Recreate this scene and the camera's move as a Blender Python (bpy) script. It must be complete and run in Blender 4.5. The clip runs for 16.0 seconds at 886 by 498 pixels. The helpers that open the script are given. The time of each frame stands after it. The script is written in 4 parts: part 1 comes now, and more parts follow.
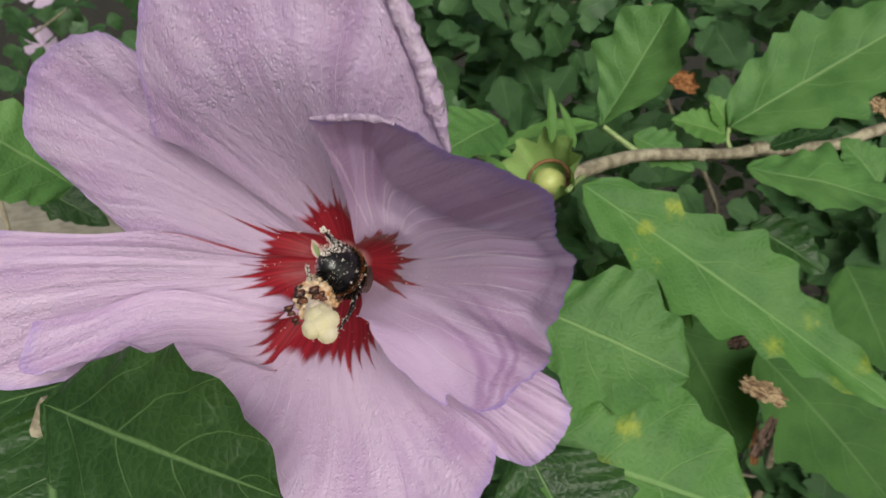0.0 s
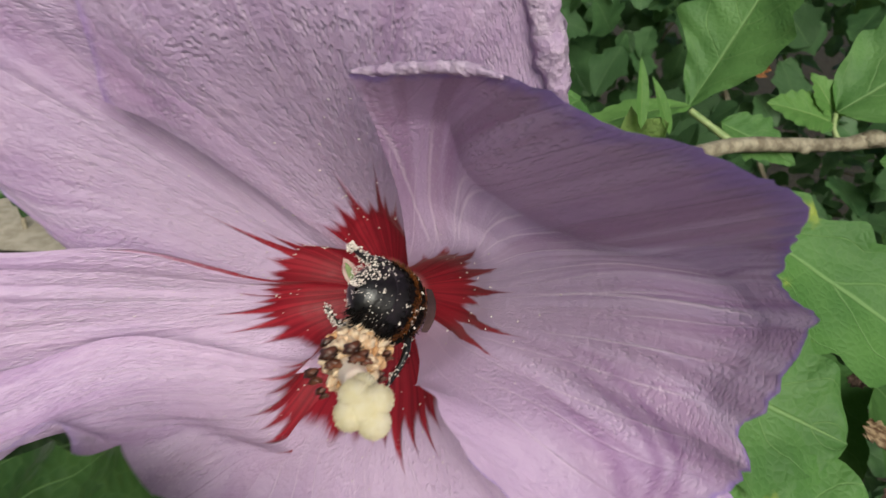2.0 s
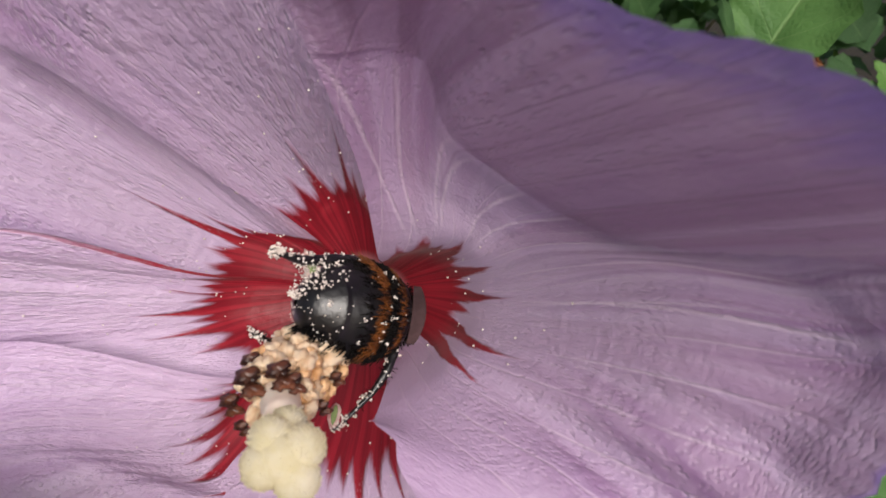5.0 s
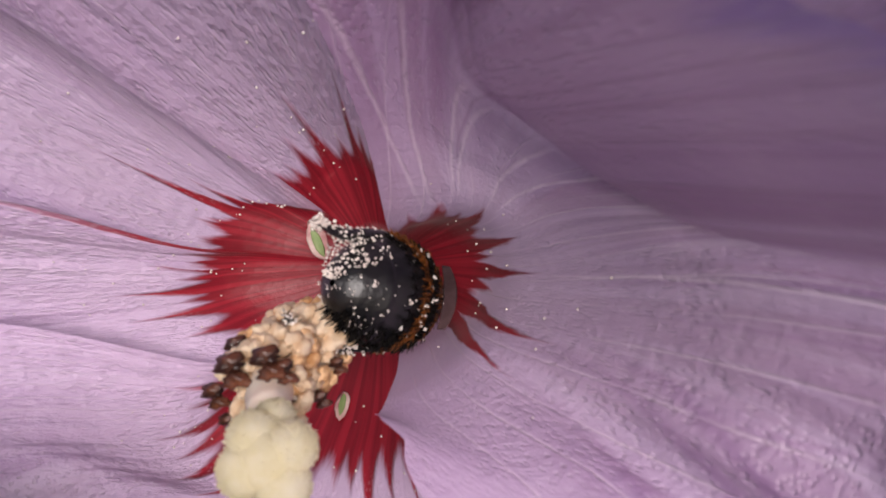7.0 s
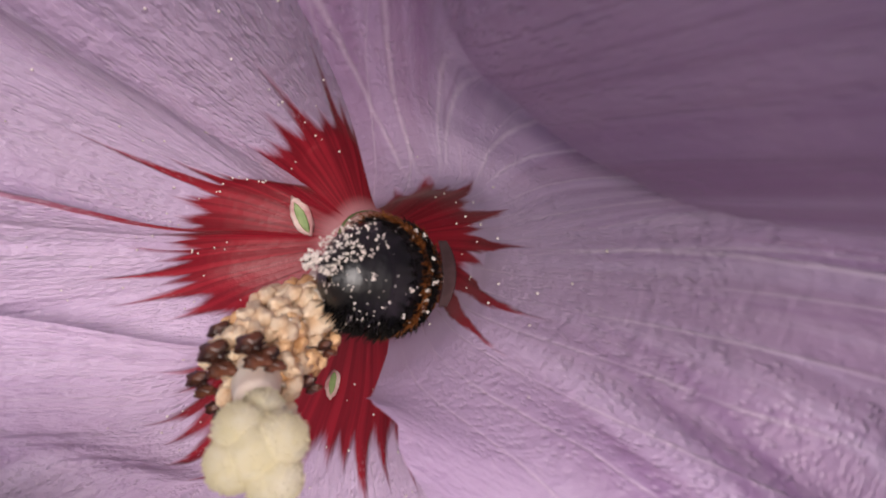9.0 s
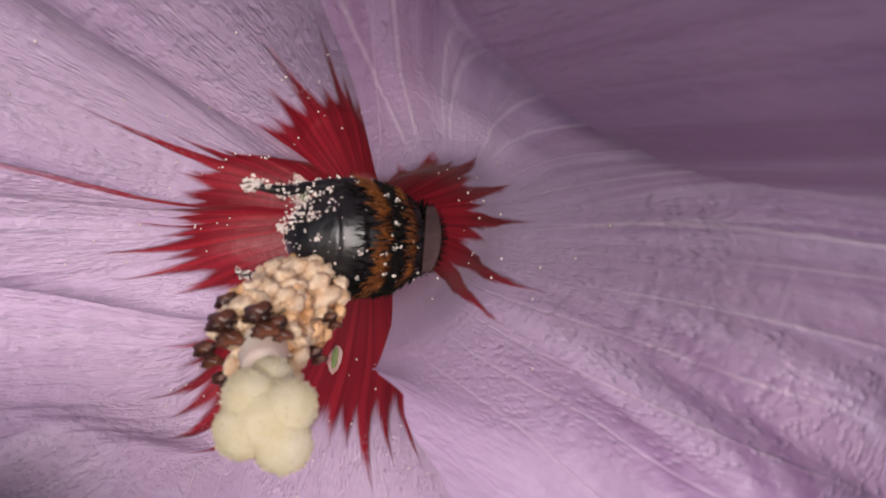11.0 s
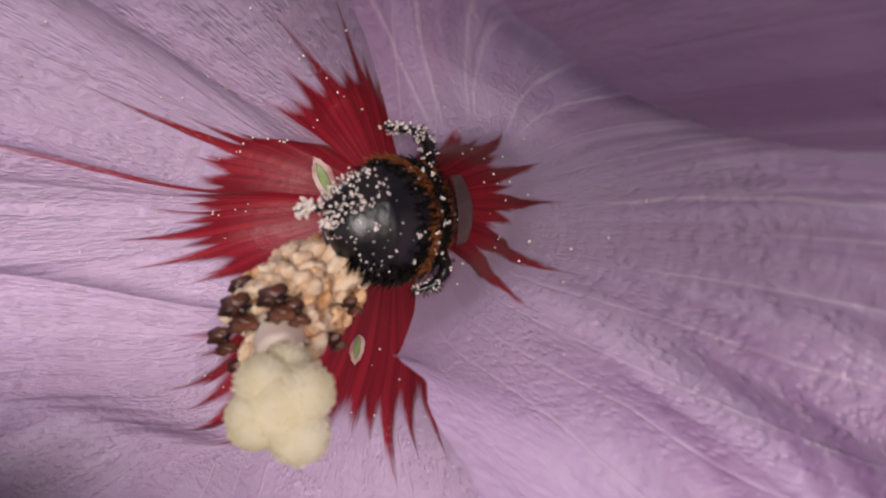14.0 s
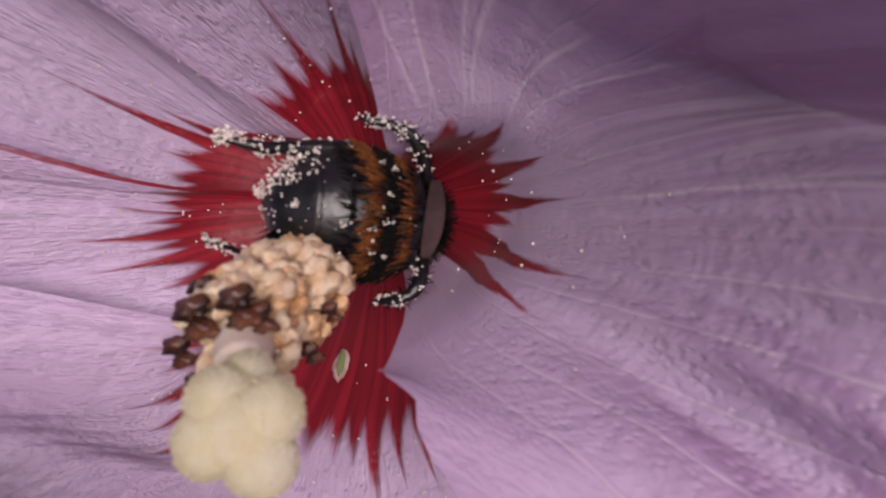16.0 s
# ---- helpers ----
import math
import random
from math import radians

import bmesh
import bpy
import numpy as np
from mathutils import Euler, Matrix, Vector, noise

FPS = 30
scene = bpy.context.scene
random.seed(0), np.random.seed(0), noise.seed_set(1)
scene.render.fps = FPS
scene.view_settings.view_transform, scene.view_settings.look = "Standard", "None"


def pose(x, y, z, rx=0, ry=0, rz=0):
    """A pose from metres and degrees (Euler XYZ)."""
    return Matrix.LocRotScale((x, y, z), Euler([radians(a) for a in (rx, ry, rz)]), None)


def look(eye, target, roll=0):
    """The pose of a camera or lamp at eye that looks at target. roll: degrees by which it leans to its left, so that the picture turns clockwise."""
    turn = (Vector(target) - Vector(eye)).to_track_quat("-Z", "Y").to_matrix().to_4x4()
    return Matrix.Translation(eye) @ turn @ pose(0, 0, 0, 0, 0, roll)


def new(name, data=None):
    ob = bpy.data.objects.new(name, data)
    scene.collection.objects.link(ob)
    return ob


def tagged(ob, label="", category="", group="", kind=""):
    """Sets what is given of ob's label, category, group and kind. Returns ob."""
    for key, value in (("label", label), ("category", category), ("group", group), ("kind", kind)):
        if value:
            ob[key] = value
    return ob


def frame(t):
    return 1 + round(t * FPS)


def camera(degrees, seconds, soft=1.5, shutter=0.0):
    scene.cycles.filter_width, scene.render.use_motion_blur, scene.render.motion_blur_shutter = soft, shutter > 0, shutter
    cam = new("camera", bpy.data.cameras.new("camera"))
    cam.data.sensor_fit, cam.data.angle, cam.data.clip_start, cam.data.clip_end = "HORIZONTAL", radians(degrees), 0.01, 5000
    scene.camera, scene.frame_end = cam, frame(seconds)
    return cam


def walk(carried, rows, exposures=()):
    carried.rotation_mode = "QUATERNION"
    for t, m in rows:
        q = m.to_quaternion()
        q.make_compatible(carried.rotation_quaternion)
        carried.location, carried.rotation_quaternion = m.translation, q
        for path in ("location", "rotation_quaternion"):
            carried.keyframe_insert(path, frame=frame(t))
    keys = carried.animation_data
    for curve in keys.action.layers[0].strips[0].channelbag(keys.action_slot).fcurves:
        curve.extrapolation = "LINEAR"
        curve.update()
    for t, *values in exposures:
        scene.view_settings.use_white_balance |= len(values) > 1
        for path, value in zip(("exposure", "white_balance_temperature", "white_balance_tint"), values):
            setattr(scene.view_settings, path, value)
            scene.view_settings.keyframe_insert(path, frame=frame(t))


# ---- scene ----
cam = camera(62.62, 16.0, shutter=0.5)
cam.data.dof.use_dof = True
cam.data.dof.focus_distance, cam.data.dof.aperture_fstop = 0.092, 80.0
EYE, TILT = 0.85, -25.0
CM = 0.01
FIRST = pose(0, 0, EYE, TILT, 0, 0)
# seconds; centimetres right, ahead and up of the first eye; degrees
ROWS = [
    (0.0, -0.000, 0.000, 0.000, 90.00, -0.00, 0.00),
    (0.5, -0.346, 1.340, -0.258, 90.30, 0.12, 0.64),
    (1.0, -0.732, 1.943, 0.133, 88.64, -0.30, 0.96),
    (1.5, -1.102, 3.069, 0.267, 90.03, -0.90, 2.06),
    (2.0, -0.984, 4.250, 0.432, 89.34, -0.69, 1.21),
    (2.5, -0.489, 5.530, 0.520, 90.28, -0.31, 1.80),
    (3.0, -0.788, 5.315, 0.392, 90.79, -0.97, 1.65),
    (3.5, -0.616, 5.568, 0.349, 90.00, -1.39, 1.82),
    (4.0, -0.549, 5.757, 0.356, 89.99, -1.71, 2.17),
    (6.5, -0.560, 7.045, 0.198, 88.23, -2.14, 5.33),
    (7.0, -0.525, 7.142, 0.191, 88.06, -1.75, 5.71),
    (7.5, -0.376, 7.391, 0.196, 87.70, -1.10, 7.04),
    (8.0, -0.431, 7.350, 0.234, 86.94, -0.76, 6.08),
    (8.5, -0.440, 7.402, 0.281, 86.13, -0.52, 5.86),
    (9.0, -0.562, 7.328, 0.277, 85.14, -0.33, 4.58),
    (11.5, -0.636, 7.286, 0.162, 83.97, -0.67, 4.14),
    (12.0, -0.641, 7.332, 0.151, 83.85, -0.81, 4.37),
    (12.5, -0.638, 7.305, 0.157, 83.81, -0.36, 4.66),
    (13.0, -0.643, 7.465, 0.101, 84.03, -0.39, 4.84),
    (13.5, -0.640, 7.538, 0.061, 84.32, -0.13, 5.09),
    (14.0, -0.636, 7.522, 0.060, 83.80, 0.09, 6.15),
    (14.5, -0.638, 7.513, 0.061, 83.67, -0.06, 6.49),
    (15.0, -0.650, 7.726, -0.010, 83.98, -0.32, 6.41),
    (15.5, -0.655, 7.823, -0.052, 84.27, -0.13, 6.18),
    (16.0, -0.687, 8.097, -0.134, 85.53, -0.35, 5.80),
]
# seconds, stops, kelvin, tint
EXPOSURES = [(0.0, -0.58, 6500, 2), (2.0, -0.54, 6500, 3), (2.5, -0.72, 6600, 2), (3.0, -0.38, 6550, 5), (4.0, -0.40, 6500, 8), (6.5, -0.56, 6400, 18), (13.0, -0.75, 6450, 18), (16.0, -0.89, 6400, 25)]
walk(cam, [(t, FIRST @ pose(CM * x, CM * y, CM * z, rx, ry, rz)) for t, x, y, z, rx, ry, rz in ROWS], EXPOSURES)


# ---- light: shaded daylight from above ----
world = bpy.data.worlds.new("shaded_sky")
scene.world = world
world.use_nodes = True
wn = world.node_tree.nodes
sky = wn.new("ShaderNodeTexSky")
sky.sky_type, sky.sun_disc = "NISHITA", False
sky.sun_elevation, sky.sun_rotation = radians(33), radians(167)
sky.air_density, sky.dust_density, sky.ozone_density = 0.7, 4.0, 0.4
world.node_tree.links.new(sky.outputs[0], wn["Background"].inputs[0])
wn["Background"].inputs[1].default_value = 0.10
sun = new("sun", bpy.data.lights.new("sun", "SUN"))
sun.data.energy, sun.data.angle, sun.data.color = 5.2, radians(36), (1.0, 0.96, 0.90)
sun.matrix_world = look((0.25, -1.09, 0.73), (0, 0, 0))


# ---- building helpers ----
def here(x, y, z):
    """A place from centimetres right, ahead and up of the first eye."""
    return FIRST @ (Vector((x, y, z)) * CM)


def axes_pose(origin, x_dir, z_dir):
    """A pose at origin whose x axis is x_dir and whose z axis leans to z_dir (world directions)."""
    x = Vector(x_dir).normalized()
    y = Vector(z_dir).cross(x).normalized()
    z = x.cross(y)
    return Matrix.Translation(origin) @ Matrix((x, y, z)).transposed().to_4x4()


def mesh_of(name, verts, faces, uv=None, smooth=True):
    me = bpy.data.meshes.new(name)
    me.from_pydata([tuple(v) for v in verts], [], faces)
    if uv is not None:
        layer = me.uv_layers.new(name="UVMap")
        idx = np.empty(len(me.loops), dtype=np.int32)
        me.loops.foreach_get("vertex_index", idx)
        layer.data.foreach_set("uv", np.asarray(uv, dtype=np.float32)[idx].ravel())
    if smooth:
        me.polygons.foreach_set("use_smooth", [True] * len(me.polygons))
    me.update()
    return me


def part(name, data, material, parent=None, label="", m=None):
    """Links a mesh or a bmesh as one mesh object under a thing or a part."""
    if isinstance(data, bmesh.types.BMesh):
        me = bpy.data.meshes.new(name)
        data.to_mesh(me)
        data.free()
        me.polygons.foreach_set("use_smooth", [True] * len(me.polygons))
        data = me
    if material and not data.materials:
        data.materials.append(material)
    ob = new(name, data)
    if parent:
        ob.parent = parent
    if m is not None:
        ob.matrix_basis = m
    if label:
        ob["label"] = label
    return ob


def sheet_faces(n, m):
    return [(i * m + j, (i + 1) * m + j, (i + 1) * m + j + 1, i * m + j + 1) for i in range(n - 1) for j in range(m - 1)]


def spline(points, t):
    """Catmull-Rom through points (n, ...) at parameters t in 0..1."""
    p = np.asarray(points, float)
    n = len(p)
    p = np.concatenate([[2 * p[0] - p[1]], p, [2 * p[-1] - p[-2]]])
    x = np.clip(np.asarray(t) * (n - 1), 0, n - 1 - 1e-9)
    i = x.astype(int)
    f = (x - i).reshape((-1,) + (1,) * (p.ndim - 1))
    a, b, c, d = p[i], p[i + 1], p[i + 2], p[i + 3]
    return 0.5 * (2 * b + (c - a) * f + (2 * a - 5 * b + 4 * c - d) * f**2 + (3 * b - a - 3 * c + d) * f**3)


def tube(path, radii, sides=8, steps=0, bumps=0.0, seed=0):
    """A tapering tube round a path of points, closed at both ends."""
    path, radii = np.asarray(path, float), np.asarray(radii, float)
    if steps:
        t = np.linspace(0, 1, steps)
        radii = np.interp(t, np.linspace(0, 1, len(radii)), radii)
        path = spline(path, t)
    verts, faces = [], []
    up = Vector((0.3, 0.2, 1)).normalized()
    n = len(path)
    for i in range(n):
        d = Vector(path[min(i + 1, n - 1)] - path[max(i - 1, 0)]).normalized()
        a = d.cross(up)
        if a.length < 0.1:
            a = d.cross(Vector((1, 0, 0)))
        a.normalize()
        b = d.cross(a)
        for k in range(sides):
            w = 2 * math.pi * k / sides
            r = radii[i] * (1 + bumps * noise.noise(Vector((i * 0.45, 3 * math.cos(w), 3 * math.sin(w) + seed))))
            verts.append(Vector(path[i]) + float(r) * (math.cos(w) * a + math.sin(w) * b))
    for i in range(n - 1):
        for k in range(sides):
            faces.append((i * sides + k, i * sides + (k + 1) % sides, (i + 1) * sides + (k + 1) % sides, (i + 1) * sides + k))
    faces += [tuple(range(sides))[::-1], tuple(range((n - 1) * sides, n * sides))]
    return verts, faces


def joined(pieces):
    """One list of vertices and faces out of several."""
    verts, faces = [], []
    for v, f in pieces:
        k = len(verts)
        verts += list(v)
        faces += [tuple(i + k for i in face) for face in f]
    return verts, faces


def blob(radius, scale=(1, 1, 1), rough=0.0, seed=0.0, level=2, freq=1.0, at=(0, 0, 0)):
    """A rounded lump with an uneven surface, as vertices and faces."""
    bm = bmesh.new()
    bmesh.ops.create_icosphere(bm, subdivisions=level, radius=1.0)
    verts = []
    for v in bm.verts:
        k = 1 + rough * noise.noise(v.co * freq + Vector((seed, seed * 0.7, -seed)))
        verts.append(Vector((v.co.x * scale[0], v.co.y * scale[1], v.co.z * scale[2])) * radius * k + Vector(at))
    faces = [tuple(v.index for v in f.verts) for f in bm.faces]
    bm.free()
    return verts, faces


# ---- materials ----
class Nodes:
    """A small writer of node materials."""

    def __init__(self, name):
        self.mat = bpy.data.materials.new(name)
        self.mat.use_nodes = True
        self.tree = self.mat.node_tree
        self.bsdf = self.tree.nodes["Principled BSDF"]
        self.out = self.tree.nodes["Material Output"]

    def put(self, socket, value):
        if isinstance(value, bpy.types.NodeSocket):
            self.tree.links.new(value, socket)
        else:
            socket.default_value = value if not isinstance(value, tuple) or len(value) != 3 or socket.type == "VECTOR" else (*value, 1)

    def node(self, kind, **sockets):
        n = self.tree.nodes.new(kind)
        for k, v in sockets.items():
            self.put(n.inputs[k.replace("_", " ")], v)
        return n

    def coords(self, which="Object"):
        return self.tree.nodes.new("ShaderNodeTexCoord").outputs[which]

    def math(self, op, a, b=0.0, clamp=False):
        n = self.tree.nodes.new("ShaderNodeMath")
        n.operation, n.use_clamp = op, clamp
        self.put(n.inputs[0], a)
        self.put(n.inputs[1], b)
        return n.outputs[0]

    def mapped(self, vec, scale, loc=(0, 0, 0)):
        n = self.node("ShaderNodeMapping", Vector=vec, Scale=scale, Location=loc)
        return n.outputs[0]

    def noise(self, vec, scale, detail=4.0, rough=0.55):
        n = self.node("ShaderNodeTexNoise", Vector=vec, Scale=scale, Detail=detail, Roughness=rough)
        return n.outputs["Fac"]

    def ramp(self, fac, lo, hi):
        n = self.node("ShaderNodeMapRange", Value=fac)
        n.interpolation_type = "SMOOTHSTEP"
        self.put(n.inputs["From Min"], lo)
        self.put(n.inputs["From Max"], hi)
        return n.outputs[0]

    def mix(self, fac, a, b, mode="MIX"):
        n = self.tree.nodes.new("ShaderNodeMix")
        n.data_type, n.blend_type = "RGBA", mode
        for sock, v in zip((n.inputs[0], n.inputs[6], n.inputs[7]), (fac, a, b)):
            self.put(sock, v)
        return n.outputs[2]

    def bump(self, height, strength, distance):
        n = self.node("ShaderNodeBump", Height=height, Strength=strength, Distance=distance)
        self.put(self.bsdf.inputs["Normal"], n.outputs[0])
        return n.outputs[0]

    def set(self, **kw):
        for k, v in kw.items():
            self.put(self.bsdf.inputs[k.replace("_", " ")], v)
        return self

    def thin(self, color, amount):
        """Lets light through, as a petal or a leaf does."""
        t = self.node("ShaderNodeBsdfTranslucent", Color=color)
        m = self.node("ShaderNodeMixShader", Fac=amount)
        self.tree.links.new(self.bsdf.outputs[0], m.inputs[1])
        self.tree.links.new(t.outputs[0], m.inputs[2])
        self.tree.links.new(m.outputs[0], self.out.inputs[0])
        return self


def xyz(n, vec):
    s = n.node("ShaderNodeSeparateXYZ", Vector=vec)
    return s.outputs[0], s.outputs[1]


def crimson_edge(n, u, rays, valleys):
    """How far the crimson reaches outwards: a valley line with spikes of (place across, tip, half width)."""
    low = n.math("ADD", valleys[0], n.math("MULTIPLY", n.ramp(u, 0.22, 0.45), valleys[1] - valleys[0]))
    edge = low
    for at, tip, half in rays:
        k = n.math("SUBTRACT", 1.0, n.math("MULTIPLY", n.math("ABSOLUTE", n.math("SUBTRACT", u, at)), 1.0 / half), clamp=True)
        spike = n.math("MULTIPLY", n.math("POWER", k, 1.3), n.math("SUBTRACT", tip, low))
        edge = n.math("MAXIMUM", edge, n.math("ADD", low, spike))
    return edge


def drawn_lines(n, u, v, lines, width):
    """Thin lines that run outwards; each is given by its place across at 0.45 and at 0.75 of the way."""
    drawn = None
    for a, b in lines:
        at = n.math("ADD", a, n.math("MULTIPLY", n.math("SUBTRACT", v, 0.45), (b - a) / 0.3))
        line = n.ramp(n.math("ABSOLUTE", n.math("SUBTRACT", u, at)), width, 0.1 * width)
        drawn = line if drawn is None else n.math("MAXIMUM", drawn, line)
    return drawn


def petal_material(name, seed, rays, valleys, eye_end=2.0, streaks=10.0, rim_blue=0.4, stipple=0.4, veins=0.42, through_light=0.5, dusk=0.15, ripples=0.06, rim_start=0.94, pale_lines=(), dark_lines=(), lip_start=2.0):
    n = Nodes(name)
    uv = n.coords("UV")
    u, v = xyz(n, uv)
    lengthwise = n.noise(n.mapped(uv, (streaks, 1.6, 1), (seed, 0, 0)), 1.0, 2, 0.5)
    fine = n.noise(n.mapped(uv, (70, 14, 1), (seed, 3, 0)), 1.0, 3, 0.6)
    blotch = n.noise(n.coords("Object"), 90.0, 4)
    plain = n.ramp(u, lip_start + 0.07, lip_start)
    calm = n.math("MULTIPLY", n.ramp(v, 0.30, 0.85), plain)
    lengthwise = n.math("ADD", 0.5, n.math("MULTIPLY", n.math("SUBTRACT", lengthwise, 0.5), n.math("ADD", 0.25, n.math("MULTIPLY", calm, 0.75))))
    col = n.mix(n.ramp(lengthwise, 0.38, 0.62), (0.46, 0.305, 0.515), (0.58, 0.425, 0.63))
    col = n.mix(n.math("MULTIPLY", n.ramp(blotch, 0.45, 0.75), 0.35), col, (0.66, 0.49, 0.64))
    col = n.mix(n.math("MULTIPLY", n.ramp(fine, 0.55, 0.8), 0.12), col, (0.40, 0.22, 0.40))
    # mauve streaks: vein colour together with painted shading of the folds
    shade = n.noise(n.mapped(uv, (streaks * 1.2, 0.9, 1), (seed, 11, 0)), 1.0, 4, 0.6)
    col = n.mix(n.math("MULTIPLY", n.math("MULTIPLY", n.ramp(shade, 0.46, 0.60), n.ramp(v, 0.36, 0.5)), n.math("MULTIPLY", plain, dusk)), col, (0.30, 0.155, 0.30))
    # pale branching nerves
    warp = n.math("MULTIPLY", n.math("SUBTRACT", n.noise(n.mapped(uv, (5, 3, 1), (seed, 7, 0)), 1.0, 2), 0.5), 1.5)
    spread = n.math("ADD", n.math("MULTIPLY", n.math("SUBTRACT", u, 0.5), n.math("ADD", 46.0, n.math("MULTIPLY", v, 26.0))), warp)
    line = n.math("ABSOLUTE", n.math("SINE", spread))
    nerve = n.math("MULTIPLY", n.ramp(line, 0.17, 0.02), n.ramp(n.noise(n.mapped(uv, (7, 2.5, 1), (seed, 1, 0)), 1.0, 2), veins, veins + 0.18))
    col = n.mix(n.math("MULTIPLY", n.math("MULTIPLY", nerve, n.ramp(v, 0.85, 0.5)), 0.62), col, (0.80, 0.66, 0.78))
    dark_line = n.ramp(n.math("ABSOLUTE", n.math("SINE", n.math("ADD", n.math("MULTIPLY", spread, 0.62), n.math("MULTIPLY", warp, 0.8)))), 0.16, 0.0)
    dark_line = n.math("MULTIPLY", dark_line, n.ramp(n.noise(n.mapped(uv, (6, 1.8, 1), (seed, 14, 0)), 1.0, 2), 0.44, 0.60))
    col = n.mix(n.math("MULTIPLY", n.math("MULTIPLY", dark_line, n.ramp(v, 0.40, 0.55)), n.math("MULTIPLY", plain, 0.42)), col, (0.31, 0.155, 0.34))
    wavy = n.math("ADD", u, n.math("MULTIPLY", n.math("SUBTRACT", n.noise(n.mapped(uv, (9, 9, 1), (seed, 25, 0)), 1.0, 3), 0.5), 0.016))
    if dark_lines:
        veins_dark = n.math("MULTIPLY", drawn_lines(n, wavy, v, dark_lines, 0.011), n.ramp(v, 0.40, 0.52))
        col = n.mix(n.math("MULTIPLY", veins_dark, 0.55), col, (0.27, 0.125, 0.31))
    # paler round the eye, bluish along the rim
    pale = n.math("MULTIPLY", n.ramp(v, 0.75, 0.38), 0.55)
    col = n.mix(pale, col, (0.66, 0.51, 0.68))
    if pale_lines:
        pale_vein = n.math("MULTIPLY", drawn_lines(n, wavy, v, pale_lines, 0.0055), n.math("MULTIPLY", n.ramp(v, 0.40, 0.50), n.ramp(v, 0.80, 0.70)))
        nerve = n.math("MAXIMUM", nerve, pale_vein)
        col = n.mix(n.math("MULTIPLY", pale_vein, 0.5), col, (0.84, 0.70, 0.82))
    rim = n.ramp(n.math("ADD", v, n.math("MULTIPLY", n.math("SUBTRACT", fine, 0.5), 0.05)), rim_start, 1.0)
    col = n.mix(n.math("MULTIPLY", rim, rim_blue), col, (0.30, 0.20, 0.56))
    # the crimson eye with its rays
    ragged = n.math("ADD", u, n.math("MULTIPLY", n.math("SUBTRACT", n.noise(n.mapped(uv, (40, 12, 1), (seed, 4, 0)), 1.0, 3), 0.5), 0.035))
    edge = crimson_edge(n, ragged, rays, valleys)
    edge = n.math("SUBTRACT", edge, n.math("MULTIPLY", n.ramp(u, eye_end - 0.05, eye_end + 0.05), 0.5))
    wob = n.math("MULTIPLY", n.math("SUBTRACT", fine, 0.5), 0.05)
    red = n.ramp(n.math("SUBTRACT", n.math("ADD", v, wob), edge), 0.026, -0.030)
    radial = n.noise(n.mapped(uv, (30, 1.2, 1), (seed, 17, 0)), 1.0, 2, 0.5)
    ink = n.mix(n.ramp(radial, 0.36, 0.62), (0.21, 0.005, 0.014), (0.34, 0.012, 0.026))
    ink = n.mix(n.ramp(v, 0.06, 0.0), ink, (0.60, 0.26, 0.28))
    col = n.mix(n.math("MULTIPLY", red, n.math("SUBTRACT", 1.0, n.math("MULTIPLY", n.ramp(v, 0.42, 0.60), 0.6))), col, ink)
    grain = n.noise(n.mapped(n.coords("Object"), (1, 1, 0.6), (seed, 0, 0)), 700.0, 4, 0.65)
    ladder = n.noise(n.mapped(uv, (streaks * 5, 55, 1), (seed, 2, 0)), 1.0, 2, 0.5)
    dots = n.node("ShaderNodeTexVoronoi", Vector=n.mapped(uv, (streaks * 8, 95, 1), (seed, 5, 0)), Scale=1.0)
    pimple = n.math("MULTIPLY", n.ramp(dots.outputs["Distance"], 0.5, 0.1), n.ramp(n.noise(n.mapped(uv, (6, 5, 1), (seed, 8, 0)), 1.0, 3), 0.36, 0.56))
    pimple = n.math("MULTIPLY", pimple, n.ramp(v, 0.33, 0.42))
    col = n.mix(n.math("MULTIPLY", pimple, 0.4 * stipple), col, (0.80, 0.68, 0.80))
    ripple = n.noise(n.mapped(uv, (streaks * 1.3, 120, 1), (seed, 21, 0)), 1.0, 3, 0.6)
    relief = n.math("ADD", n.math("MULTIPLY", lengthwise, 0.5), n.math("ADD", n.math("MULTIPLY", grain, stipple), n.math("ADD", n.math("ADD", n.math("ADD", n.math("MULTIPLY", pimple, 0.45 * stipple), n.math("MULTIPLY", n.math("MULTIPLY", ripple, n.ramp(v, 0.36, 0.44)), n.math("MULTIPLY", n.ramp(v, 0.74, 0.55), ripples))), n.math("MULTIPLY", nerve, 0.12)), n.math("MULTIPLY", n.math("MULTIPLY", ladder, n.ramp(v, 0.22, 0.42)), 0.12 + 0.40 * stipple))))
    relief = n.math("MULTIPLY", relief, n.math("SUBTRACT", 1.0, n.math("MULTIPLY", red, 0.75)))
    n.bump(relief, 0.55, 0.0011)
    n.set(Base_Color=col, Roughness=0.44, Sheen_Weight=0.15, Sheen_Roughness=0.4)
    n.bsdf.inputs["Specular IOR Level"].default_value = 0.5
    return n.thin(n.mix(n.math("MULTIPLY", n.math("SUBTRACT", 1.0, red), 0.25), col, (0.80, 0.62, 0.78)), through_light).mat


